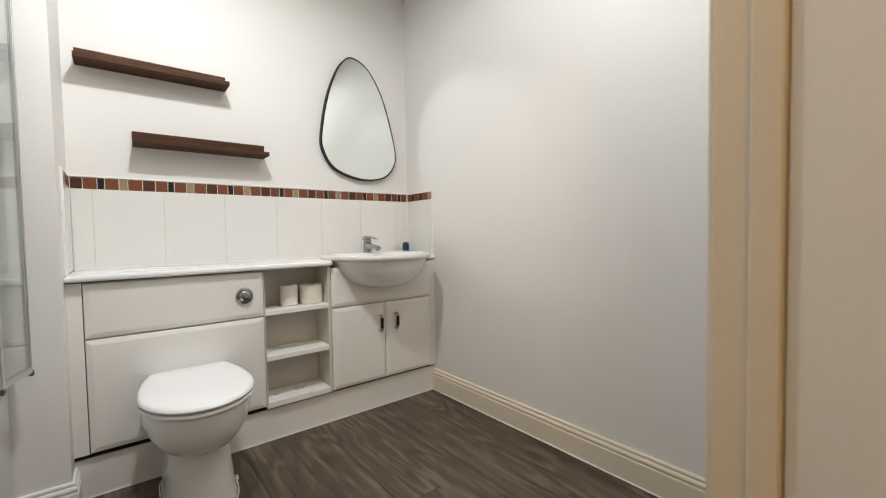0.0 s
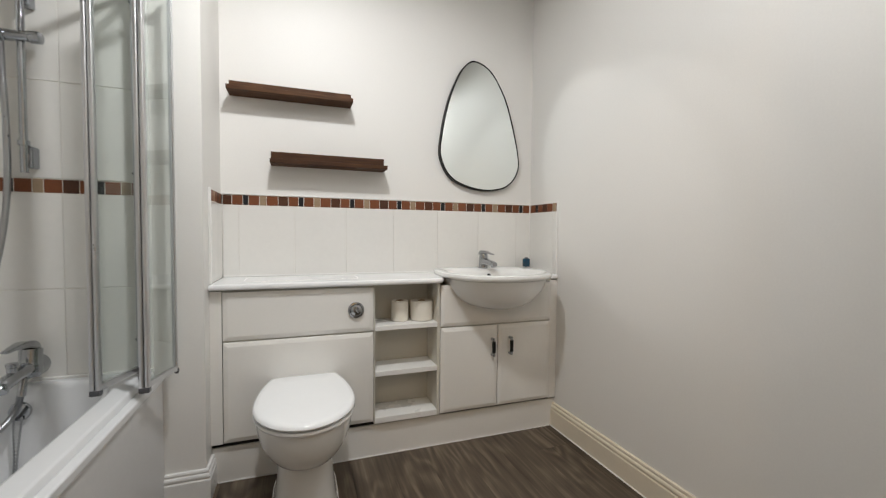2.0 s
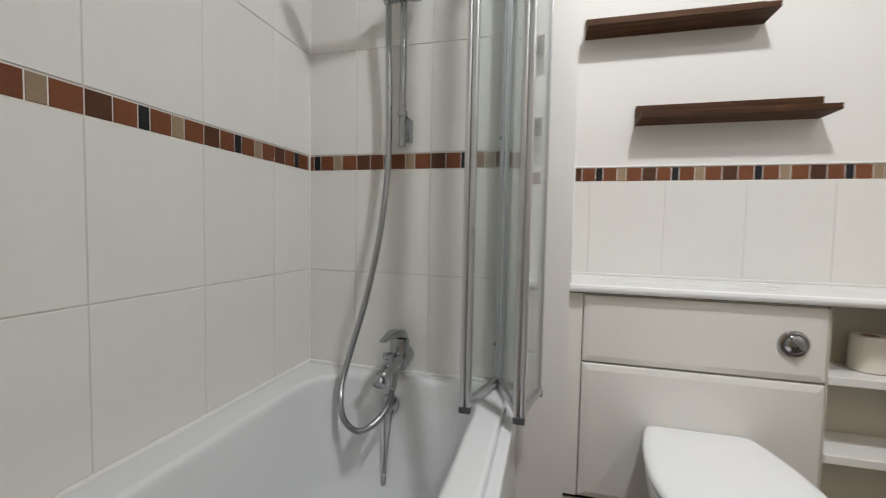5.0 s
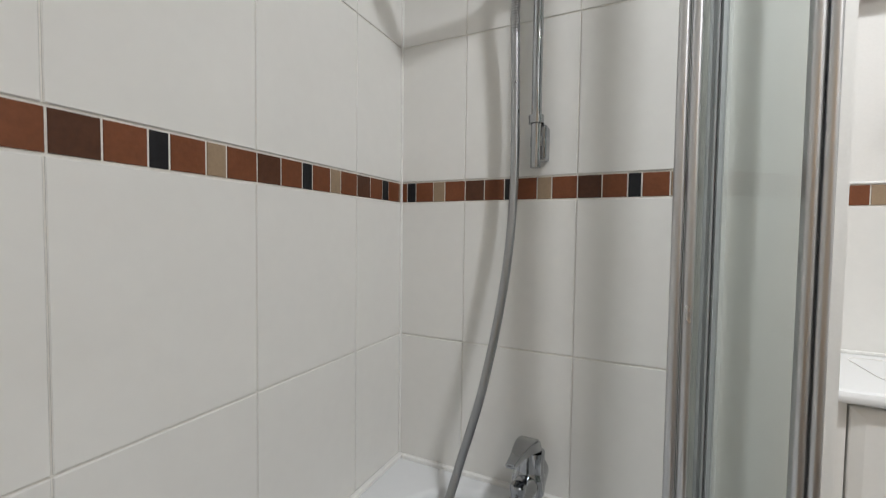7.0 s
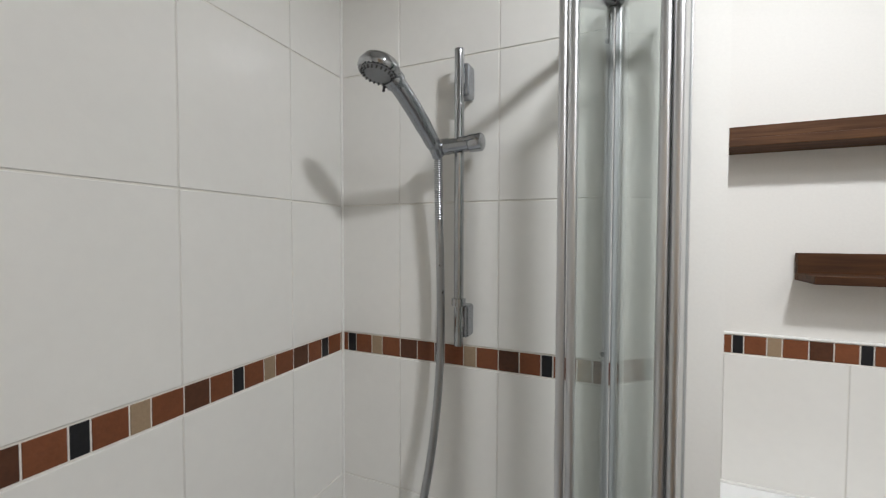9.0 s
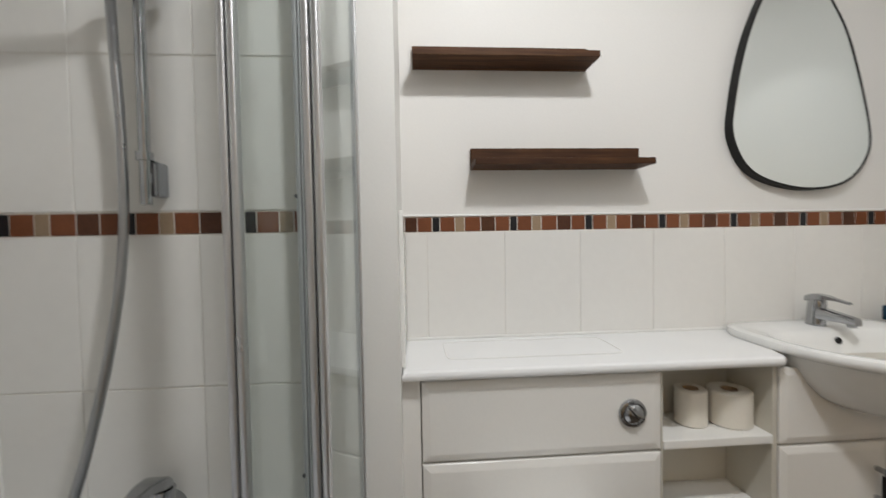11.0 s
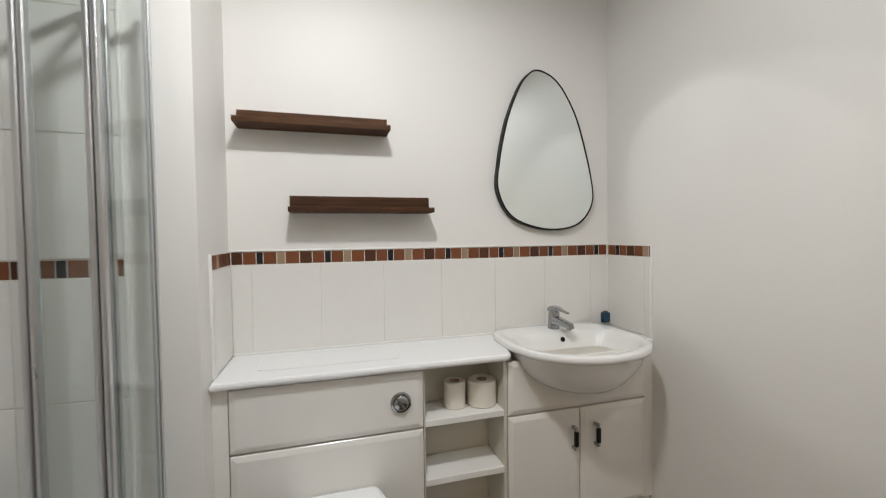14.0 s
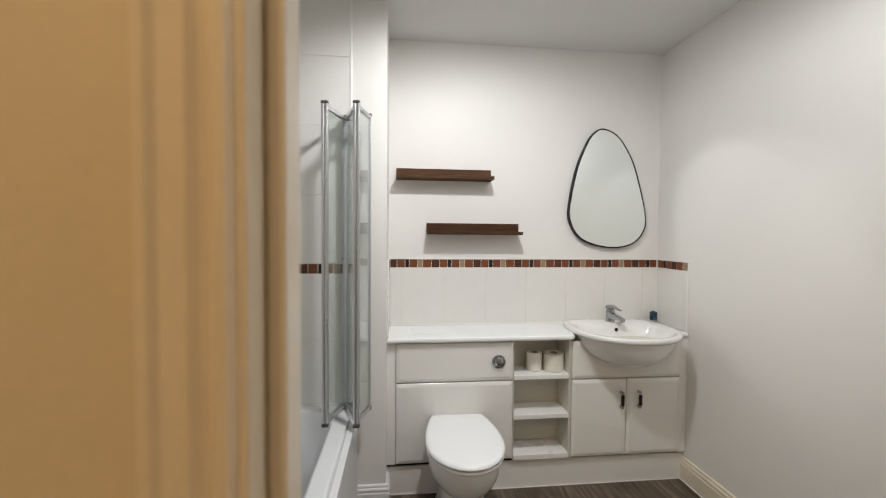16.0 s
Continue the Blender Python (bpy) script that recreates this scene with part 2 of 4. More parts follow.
_b.inputs["Emission Color"].default_value, _b.inputs["Emission Strength"].default_value = (1.0, 0.93, 0.84, 1), 8

# ---- building helpers ----


def thing(name, at, label, category, group="", kind=""):
    e = new(name)
    e.empty_display_size = 0.05
    e.location = at
    return tagged(e, label, category, group, kind)


def part(name, bm, mat, parent=None, label="", smooth=False):
    """Links a bmesh, given in world places, as one mesh object under a thing or a part."""
    me = bpy.data.meshes.new(name)
    bmesh.ops.recalc_face_normals(bm, faces=bm.faces)
    if smooth:
        for f in bm.faces:
            f.smooth = True
        for e in bm.edges:
            if len(e.link_faces) == 2 and e.calc_face_angle(0) > radians(40):
                e.smooth = False
    bm.to_mesh(me)
    bm.free()
    me.materials.append(mat)
    ob = new(name, me)
    if parent:
        under(ob, parent)
    if label:
        ob["label"] = label
    return ob


def under(ob, parent):
    ob.parent = parent
    if parent.type == "EMPTY":
        ob.matrix_parent_inverse = Matrix.Translation(-Vector(parent.location))


def box(x0, x1, y0, y1, z0, z1, bevel=0.0, seg=2, bm=None):
    own = bmesh.new()
    bmesh.ops.create_cube(own, size=1, matrix=Matrix.LocRotScale(((x0 + x1) / 2, (y0 + y1) / 2, (z0 + z1) / 2), None, (abs(x1 - x0), abs(y1 - y0), abs(z1 - z0))))
    if bevel:
        bmesh.ops.bevel(own, geom=own.edges[:], offset=bevel, segments=seg, profile=0.5, affect="EDGES")
    if bm is None:
        return own
    return join(bm, own)


def join(bm, own):
    me = bpy.data.meshes.new("tmp")
    own.to_mesh(me)
    own.free()
    bm.from_mesh(me)
    bpy.data.meshes.remove(me)
    return bm


def loft(rings, cap0=True, cap1=True, closed=True, bm=None):
    bm = bm or bmesh.new()
    vs = [[bm.verts.new(p) for p in r] for r in rings]
    k = len(rings[0])
    for a, b in zip(vs, vs[1:]):
        for i in range(k if closed else k - 1):
            j = (i + 1) % k
            bm.faces.new((a[i], a[j], b[j], b[i]))
    if cap0:
        bm.faces.new(vs[0])
    if cap1:
        bm.faces.new(vs[-1])
    return bm


def tube(points, radius, sides=12, bm=None, cap=True):
    """A round tube along points; radius a number or one for each point."""
    pts = [Vector(p) for p in points]
    rings, ref = [], None
    for i, p in enumerate(pts):
        d = (pts[min(i + 1, len(pts) - 1)] - pts[max(i - 1, 0)]).normalized()
        if ref is None:
            ref = Vector((0, 0, 1)) if abs(d.z) < 0.9 else Vector((1, 0, 0))
        u = (ref - d * ref.dot(d)).normalized()
        ref = u
        v = d.cross(u)
        r = radius[i] if isinstance(radius, (list, tuple)) else radius
        rings.append([p + (u * math.cos(a) + v * math.sin(a)) * r for a in (2 * math.pi * k / sides for k in range(sides))])
    return loft(rings, cap, cap, True, bm)


def smooth_path(ctrl, n=10):
    """Catmull-Rom through the control points."""
    p = [Vector(c) for c in ctrl]
    p = [p[0] * 2 - p[1]] + p + [p[-1] * 2 - p[-2]]
    out = []
    for i in range(1, len(p) - 2):
        for k in range(n):
            t = k / n
            out.append(0.5 * ((2 * p[i]) + (p[i + 1] - p[i - 1]) * t + (2 * p[i - 1] - 5 * p[i] + 4 * p[i + 1] - p[i + 2]) * t * t + (3 * p[i] - p[i - 1] - 3 * p[i + 1] + p[i + 2]) * t ** 3))
    out.append(p[-2])
    return out


def rrect(x0, x1, y0, y1, r, z, n=8):
    """A ring of points: a rectangle with round corners."""
    out = []
    for cx, cy, a0 in ((x1 - r, y1 - r, 0), (x0 + r, y1 - r, 90), (x0 + r, y0 + r, 180), (x1 - r, y0 + r, 270)):
        for k in range(n + 1):
            a = radians(a0 + 90 * k / n)
            out.append((cx + r * math.cos(a), cy + r * math.sin(a), z))
    return out


def extrude_profile(profile, path):
    """Sweeps a profile of (out, up) along a level path of ((x, y), (outx, outy)) stations."""
    rings = [[(p[0] + o[0] * a, p[1] + o[1] * a, b) for a, b in profile] for p, o in path]
    return loft(rings)


# ---- setting ----
RX, BY, LX, EY, PX, NY, HY = 1.525, 2.288, -1.023, 1.906, -0.164, 0.206, 0.115
DL, DR, DH = -0.172, 0.652, 2.03


def setting(name, bm, mat, label, category):
    return tagged(part(name, bm, mat), label, category, kind="structure")


wall_east = setting("wall_east", box(RX, RX + 0.1, -1.4, BY + 0.1, 0, CEIL), M_WALL, "white satin painted bathroom wall", "wall")
wall_north = setting("wall_north", box(PX - 0.1, RX, BY, BY + 0.1, 0, CEIL), M_WALL, "white satin painted wall behind the vanity units", "wall")
pier = box(LX - 0.1, PX, EY, BY, 0, CEIL)
wall_pier = setting("wall_pier", pier, M_WALL, "white painted wall at the tap end of the bath", "wall")
wall_west = setting("wall_west", box(LX - 0.1, LX, NY, EY, 0, CEIL), M_WALL, "white wall along the bath behind tiles", "wall")
setting("wall_south_a", box(LX - 0.1, DL - 0.03, HY, NY, 0, CEIL), M_WALL, "white painted wall beside the bathroom doorway", "wall")
setting("wall_south_b", box(DR + 0.03, RX, HY, NY, 0, CEIL), M_WALL, "white painted wall beside the bathroom doorway", "wall")
setting("wall_south_head", box(DL - 0.03, DR + 0.03, HY, NY, DH + 0.03, CEIL), M_WALL, "white painted wall over the bathroom doorway", "wall")
setting("hall_wall_a", box(-1.4, DL - 0.03, HY - 0.006, HY, 0, CEIL), M_HALL, "cream painted hall wall", "wall")
setting("hall_wall_b", box(DR + 0.06, RX, HY - 0.006, HY, 0, CEIL), M_HALL, "cream painted hall wall", "wall")
setting("hall_wall_c", box(-1.5, -1.4, -1.4, HY, 0, CEIL), M_HALL, "cream painted hall wall", "wall")
setting("hall_wall_d", box(-1.5, RX + 0.1, -1.5, -1.4, 0, CEIL), M_HALL, "cream painted hall wall", "wall")
setting("ceiling", box(-1.5, RX + 0.1, -1.5, BY + 0.1, CEIL, CEIL + 0.1), M_CEIL, "matt white painted ceiling", "ceiling")
floor = setting("floor", box(LX, RX, HY, BY, -0.1, -0.003), M_FLOOR, "grey-brown wood-effect vinyl plank floor", "floor")
setting("hall_floor", box(-1.4, RX, -1.4, HY, -0.1, 0.002), M_CARPET, "beige hall carpet", "floor")

# door lining, stops and architrave
door = thing("door_frame", (0.24, 0.16, 0), "cream gloss painted wooden door frame", "door frame", kind="structure")
for x0, x1, y0 in ((DL - 0.03, DL, HY - 0.012), (DR, DR + 0.03, 0.126)):
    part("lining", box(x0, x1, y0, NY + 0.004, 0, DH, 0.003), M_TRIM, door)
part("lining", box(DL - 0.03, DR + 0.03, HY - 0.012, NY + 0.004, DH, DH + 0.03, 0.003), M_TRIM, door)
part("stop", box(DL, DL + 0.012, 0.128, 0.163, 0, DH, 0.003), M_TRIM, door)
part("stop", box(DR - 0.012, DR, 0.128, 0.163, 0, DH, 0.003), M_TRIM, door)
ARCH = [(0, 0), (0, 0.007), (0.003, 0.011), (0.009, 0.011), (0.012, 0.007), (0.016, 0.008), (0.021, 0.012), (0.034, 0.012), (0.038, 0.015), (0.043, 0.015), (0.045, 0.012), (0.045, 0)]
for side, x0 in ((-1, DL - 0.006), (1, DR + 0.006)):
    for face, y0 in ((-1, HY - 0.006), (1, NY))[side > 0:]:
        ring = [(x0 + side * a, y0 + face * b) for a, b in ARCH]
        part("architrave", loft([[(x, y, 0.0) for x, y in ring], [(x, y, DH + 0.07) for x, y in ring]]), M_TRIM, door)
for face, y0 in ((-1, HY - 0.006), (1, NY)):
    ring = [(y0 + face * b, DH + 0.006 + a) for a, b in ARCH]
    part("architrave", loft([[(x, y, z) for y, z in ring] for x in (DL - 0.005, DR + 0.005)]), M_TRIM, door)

# bathroom door, standing open into the hall
leaf = thing("door_leaf", (0.65, 0.119, 0.006), "white painted bathroom door standing open", "door", kind="structure")
slab_bm = box(0.0, 0.038, -0.76, 0.0, 0.006, 2.022, 0.002)
bmesh.ops.transform(slab_bm, matrix=pose(0.650, 0.1255, 0, 0, 0, -10), verts=slab_bm.verts)
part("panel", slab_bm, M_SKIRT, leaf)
for z in (0.23, 1.80):
    part("hinge", tube([(0.686, 0.101, z), (0.686, 0.101, z + 0.09)], 0.006, 10), M_SATIN, leaf, "steel butt hinge")

# skirting boards
SKIRT = [(0, 0), (0.018, 0), (0.018, 0.090), (0.016, 0.093), (0.0125, 0.094), (0.0125, 0.098), (0.016, 0.101), (0.0165, 0.107), (0.014, 0.113), (0.009, 0.116), (0.009, 0.120), (0.011, 0.123), (0.009, 0.129), (0, 0.131)]
setting("baseboard_east", extrude_profile(SKIRT, [((RX, NY), (-1, 0)), ((RX, 2.012), (-1, 0))]), M_TRIM, "cream gloss moulded skirting board along the wall, warm light painted in", "skirting board")
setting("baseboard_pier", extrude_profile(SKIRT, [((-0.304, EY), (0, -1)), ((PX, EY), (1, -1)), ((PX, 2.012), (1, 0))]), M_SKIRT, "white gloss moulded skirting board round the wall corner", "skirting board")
setting("baseboard_south", extrude_profile(SKIRT, [((DR + 0.075, NY), (0, 1)), ((RX - 0.018, NY), (0, 1))]), M_TRIM, "cream gloss moulded skirting board beside the doorway, warm light painted in", "skirting board")
setting("trim_floor_seal_east", box(RX - 0.023, RX - 0.017, NY + 0.02, 2.008, 0.0, 0.005, 0.0015), M_SEAL, "white sealant bead along the skirting board", "trim")
setting("trim_floor_seal_pier", box(-0.303, PX + 0.018, EY - 0.023, EY - 0.017, 0.0, 0.005, 0.0015), M_SEAL, "white sealant bead along the skirting board", "trim")

# ---- fitted furniture ----
UF = 1.989          # face of the doors and panels
CF = 2.008          # front of the carcasses
PL = 2.012          # plinth


def slab(x0, x1, z0, z1, y=UF, edge=0.017, depth=0.007, thick=0.018):
    """A door or panel with a wide bevelled border round a raised flat field."""
    rings = [
        [(x0, y + thick, z0), (x1, y + thick, z0), (x1, y + thick, z1), (x0, y + thick, z1)],
        [(x0, y + depth, z0), (x1, y + depth, z0), (x1, y + depth, z1), (x0, y + depth, z1)],
        [(x0 + 0.002, y + depth - 0.002, z0 + 0.002), (x1 - 0.002, y + depth - 0.002, z0 + 0.002), (x1 - 0.002, y + depth - 0.002, z1 - 0.002), (x0 + 0.002, y + depth - 0.002, z1 - 0.002)],
        [(x0 + edge, y + 0.0006, z0 + edge), (x1 - edge, y + 0.0006, z0 + edge), (x1 - edge, y + 0.0006, z1 - edge), (x0 + edge, y + 0.0006, z1 - edge)],
        [(x0 + edge + 0.003, y, z0 + edge + 0.003), (x1 - edge - 0.003, y, z0 + edge + 0.003), (x1 - edge - 0.003, y, z1 - edge - 0.003), (x0 + edge + 0.003, y, z1 - edge - 0.003)],
    ]
    return loft(rings)


def lathe(profile, centre, axis, sides=32):
    """A turned body: profile of (radius, along) about an axis."""
    q = Vector((0, 0, 1)).rotation_difference(Vector(axis).normalized())
    c = Vector(centre)
    return loft([[c + q @ Vector((max(r, 0.0003) * math.cos(a), max(r, 0.0003) * math.sin(a), h)) for a in (2 * math.pi * k / sides for k in range(sides))] for r, h in profile])


# toilet cistern unit
wc_unit = thing("toilet_unit", (0.199, 2.1, 0.16), "ivory toilet cistern cabinet with two plain panels", "cabinet")
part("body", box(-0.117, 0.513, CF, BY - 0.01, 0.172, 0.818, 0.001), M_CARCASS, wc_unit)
part("upper_panel", slab(-0.116, 0.512, 0.609, 0.814), M_FOIL, wc_unit)
part("lower_panel", slab(-0.116, 0.512, 0.176, 0.602), M_FOIL, wc_unit)
FX, FZ = 0.430, 0.713
flush = part("flush_plate", lathe([(0.0, 0.0), (0.036, 0.0), (0.037, 0.004), (0.035, 0.009), (0.029, 0.011), (0.0285, 0.0085), (0.0, 0.0085)], (FX, UF, FZ), (0, -1, 0), 40), M_CHROME, wc_unit, "round chrome dual flush plate", smooth=True)
part("button_well", lathe([(0, 0), (0.0282, 0), (0.0282, 0.0015), (0, 0.0015)], (FX, UF - 0.0082, FZ), (0, -1, 0), 32), M_CAP, flush, "dark recess round the buttons")
part("flush_button", lathe([(0.0, 0), (0.0262, 0), (0.0262, 0.004), (0.0235, 0.0072), (0.016, 0.0105), (0.008, 0.0122), (0, 0.0126)], (FX, UF - 0.0085, FZ), (0, -1, 0), 36), M_CHROME, flush, smooth=True)
bar = box(-0.019, 0.019, -0.005, 0.004, -0.0026, 0.0026, 0.0012)
bmesh.ops.transform(bar, matrix=pose(FX - 0.003, UF - 0.0195, FZ + 0.004, 0, 50, 0), verts=bar.verts)
part("flush_bar", bar, M_CHROME, flush, "raised chrome bar across the button")
tagged(part("filler_strip", box(PX, -0.119, 1.997, 2.03, 0.172, 0.818, 0.001), M_FOIL), "narrow ivory filler strip between cabinet and wall", "filler strip")
tagged(part("filler_strip", box(1.482, RX, 1.999, 2.03, 0.162, 0.818, 0.001), M_FOIL), "narrow ivory filler strip between cabinet and wall", "filler strip")

# open shelf unit
su = thing("shelf_unit", (0.679, 2.08, 0.16), "white open shelf unit with three compartments", "shelf unit")
SX0, SX1, SB = 0.515, 0.842, 2.16
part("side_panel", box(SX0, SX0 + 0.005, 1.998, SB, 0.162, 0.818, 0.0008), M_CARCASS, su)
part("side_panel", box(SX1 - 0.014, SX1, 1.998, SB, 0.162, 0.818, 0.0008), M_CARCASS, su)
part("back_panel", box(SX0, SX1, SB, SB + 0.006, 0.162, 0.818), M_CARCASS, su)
for z0, z1 in ((0.606, 0.630), (0.388, 0.413), (0.163, 0.192)):
    part("shelf", box(SX0 + 0.005, SX1 - 0.014, 1.993, SB, z0, z1, 0.0025), M_BOARD, su)

# vanity cabinet
va = thing("vanity_cabinet", (1.162, 2.1, 0.16), "ivory vanity cabinet with two doors under the basin", "cabinet")
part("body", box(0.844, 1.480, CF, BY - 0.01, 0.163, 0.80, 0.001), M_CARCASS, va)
part("false_drawer", slab(0.845, 1.480, 0.603, 0.810), M_FOIL, va)
for x0, x1, hx in ((0.845, 1.160, 1.125), (1.164, 1.480, 1.228)):
    d = part("door", slab(x0, x1, 0.167, 0.596), M_FOIL, va)
    h = box(hx - 0.0065, hx + 0.0065, UF - 0.028, UF - 0.021, 0.438, 0.533, 0.0025)
    box(hx - 0.0065, hx + 0.0065, UF - 0.026, UF + 0.001, 0.519, 0.531, 0.002, bm=h)
    box(hx - 0.0065, hx + 0.0065, UF - 0.026, UF + 0.001, 0.438, 0.450, 0.002, bm=h)
    hd = part("handle", h, M_CHROME, d, "chrome bow handle with dark insert")
    hd2 = box(hx - 0.0080, hx + 0.0080, UF - 0.0300, UF - 0.0190, 0.455, 0.515, 0.0015)
    part("handle_insert", hd2, M_BLK, d, "black handle insert")

pl = thing("plinth", (0.68, 2.02, 0), "ivory plinth board under the fitted units", "plinth")
part("board", box(PX + 0.001, RX - 0.001, PL, 2.03, 0.004, 0.152, 0.001), M_FOIL, pl)
part("floor_bead", box(PX + 0.02, RX - 0.02, PL - 0.005, PL, 0.0, 0.005, 0.0015), M_SEAL, pl, "white sealant bead along the floor")
# black strip that paints the shade of the gap over the plinth
part("gap_shade", box(PX, RX - 0.02, 2.020, 2.06, 0.150, 0.172), M_VOID, pl, "black strip painted as the shade in the gap over the board")

# worktop with an access panel
WT0, WT1 = 0.825, 0.849


def worktop_ring(z, inset):
    a = inset
    pts = [(PX + 0.001 + a, BY - 0.009), (PX + 0.001 + a, 1.966 + a), (0.78, 1.966 + a)]
    for k in range(1, 9):
        t = radians(-90 + 90 * k / 8)
        pts.append((0.815 + (0.045 - a) * math.cos(t), 2.007 + (0.045 - a) * math.sin(t)))
    pts += [(0.885 - a, 2.07), (0.95 - a, BY - 0.009)]
    return [(x, y, z) for x, y in pts]


wt = thing("worktop", (0.36, 2.1, WT0), "white laminate worktop with rounded front edge", "worktop")
part("slab", loft([worktop_ring(WT0, 0.006), worktop_ring(WT0 + 0.005, 0.001), worktop_ring(WT0 + 0.012, 0), worktop_ring(WT1 - 0.010, 0), worktop_ring(WT1 - 0.003, 0.003), worktop_ring(WT1, 0.010), worktop_ring(WT1, 0.013)]), M_TOP, wt, smooth=True)
groove = []
for p in rrect(-0.045, 0.452, 2.055, 2.235, 0.03, WT1 + 0.0002, 5):
    groove.append(p)
inner = rrect(-0.0435, 0.4505, 2.0565, 2.2335, 0.0285, WT1 + 0.0002, 5)
g = loft([groove, [(x, y, z + 0.0012) for x, y, z in groove], [(x, y, z + 0.0012) for x, y, z in inner], inner], False, False)
part("access_panel_edge", g, M_SEAL, wt, "thin outline of the access panel")
tagged(part("worktop_end", box(1.472, RX - 0.002, 1.988, BY - 0.009, WT0, WT1, 0.008, 3), M_TOP), "short end of the white worktop beside the basin", "worktop")
tagged(part("worktop_seal", box(PX + 0.010, 0.92, BY - 0.014, BY - 0.0075, WT1, WT1 + 0.008, 0.002), M_SEAL), "white sealant bead behind the worktop", "sealant")

# ---- basin ----
CX = 1.152


def basin_ring(z, hw, y0, y1, p=2.2, n=64, back=0.90):
    """D-shaped ring: straight, slightly narrower back at y1, bulging front to y0."""
    out = []
    ym = y0 + (y1 - y0) * 0.56
    for k in range(n):
        a = 2 * math.pi * k / n
        c, s = math.cos(a), math.sin(a)
        if s <= 0:
            x = hw * math.copysign(abs(c) ** (2 / p), c)
            y = ym + (ym - y0) * math.copysign(abs(s) ** (2 / p), s)
        else:
            q = 6.0
            yy = abs(s) ** (2 / q)
            x = hw * (1 - (1 - back) * yy ** 2) * math.copysign(abs(c) ** (2 / q), c)
            y = ym + (y1 - ym) * yy
        out.append((CX + x, y, z))
    return out


basin = thing("wash_basin", (CX, 2.0, 0.75), "white ceramic semi-recessed wash basin", "basin")
YB = BY - 0.009
bowl = loft([
    basin_ring(0.694, 0.05, 1.935, 2.06, 2.0), basin_ring(0.697, 0.10, 1.893, 2.10, 2.0), basin_ring(0.710, 0.152, 1.855, 2.14, 2.0), basin_ring(0.735, 0.198, 1.822, 2.17, 2.0),
    basin_ring(0.770, 0.235, 1.797, 2.20, 2.0), basin_ring(0.805, 0.257, 1.782, 2.22, 2.1), basin_ring(0.838, 0.268, 1.774, YB - 0.02), basin_ring(0.845, 0.272, 1.771, YB - 0.012),
    basin_ring(0.849, 0.286, 1.758, YB - 0.004), basin_ring(0.856, 0.294, 1.751, YB), basin_ring(0.867, 0.296, 1.749, YB), basin_ring(0.875, 0.293, 1.753, YB), basin_ring(0.879, 0.283, 1.764, YB - 0.01),
    basin_ring(0.8785, 0.268, 1.780, YB - 0.03), basin_ring(0.874, 0.252, 1.797, 2.160), basin_ring(0.864, 0.246, 1.806, 2.148), basin_ring(0.84, 0.236, 1.817, 2.138),
    basin_ring(0.80, 0.213, 1.836, 2.122, 2.1), basin_ring(0.765, 0.178, 1.862, 2.10, 2.1), basin_ring(0.742, 0.13, 1.895, 2.075, 2.0), basin_ring(0.732, 0.07, 1.94, 2.04, 2.0), basin_ring(0.730, 0.02, 1.98, 2.01, 2.0)])
part("bowl", bowl, M_CERAMIC, basin, smooth=True)
# black disc painted as the shade inside the overflow hole
part("overflow", lathe([(0.0, 0), (0.010, 0), (0.011, 0.002), (0.008, 0.003), (0.0075, 0.001), (0.0, 0.001)], (1.174, 2.1365, 0.841), (0, -1, 0.35), 20), M_VOID, basin, "round overflow hole, its shade painted black")
part("waste", lathe([(0.0, 0), (0.022, 0), (0.022, 0.003), (0.016, 0.005), (0.0, 0.004)], (CX, 1.995, 0.7295), (0, 0, 1), 24), M_CHROME, basin, "chrome waste", smooth=True)

TPX = 1.170
tap = thing("basin_mixer_tap", (TPX, 2.21, 0.876), "chrome single-lever basin mixer tap", "tap")
TY = 2.205
part("body", lathe([(0.0, 0), (0.026, 0), (0.027, 0.003), (0.0255, 0.008), (0.0245, 0.06), (0.0235, 0.078), (0.019, 0.086), (0.0, 0.088)], (TPX, TY, 0.876), (0, -0.06, 1)), M_CHROME, tap, smooth=True)
sp = [[(x, TY - y + 0.12 * (z0 - zc), z0) for x, z0, _ in rrect(TPX - w, TPX + w, zc - h, zc + h, r, 0, 5)] for y, zc, w, h, r in ((0.0, 0.914, 0.0225, 0.022, 0.012), (0.03, 0.915, 0.021, 0.0185, 0.011), (0.07, 0.911, 0.0185, 0.0145, 0.009), (0.105, 0.906, 0.0165, 0.0125, 0.008), (0.114, 0.9045, 0.015, 0.0105, 0.007))]
part("spout", loft(sp), M_CHROME, tap, smooth=True)
part("aerator", lathe([(0, 0), (0.0115, 0), (0.0115, 0.008), (0.0095, 0.009), (0, 0.009)], (TPX, TY - 0.098, 0.8955), (0, 0, -1), 20), M_CHROME, tap, smooth=True)
lv = loft([[(TPX - w, TY - y, z - t), (TPX + w, TY - y, z - t), (TPX + w * 0.85, TY - y, z + t), (TPX - w * 0.85, TY - y, z + t)] for y, z, w, t in ((-0.024, 0.960, 0.018, 0.008), (0.0, 0.968, 0.022, 0.010), (0.03, 0.969, 0.017, 0.007), (0.06, 0.965, 0.010, 0.004), (0.095, 0.958, 0.009, 0.003))])
bmesh.ops.bevel(lv, geom=lv.edges[:], offset=0.0015, segments=2, affect="EDGES")
part("lever", lv, M_CHROME, tap, smooth=True)

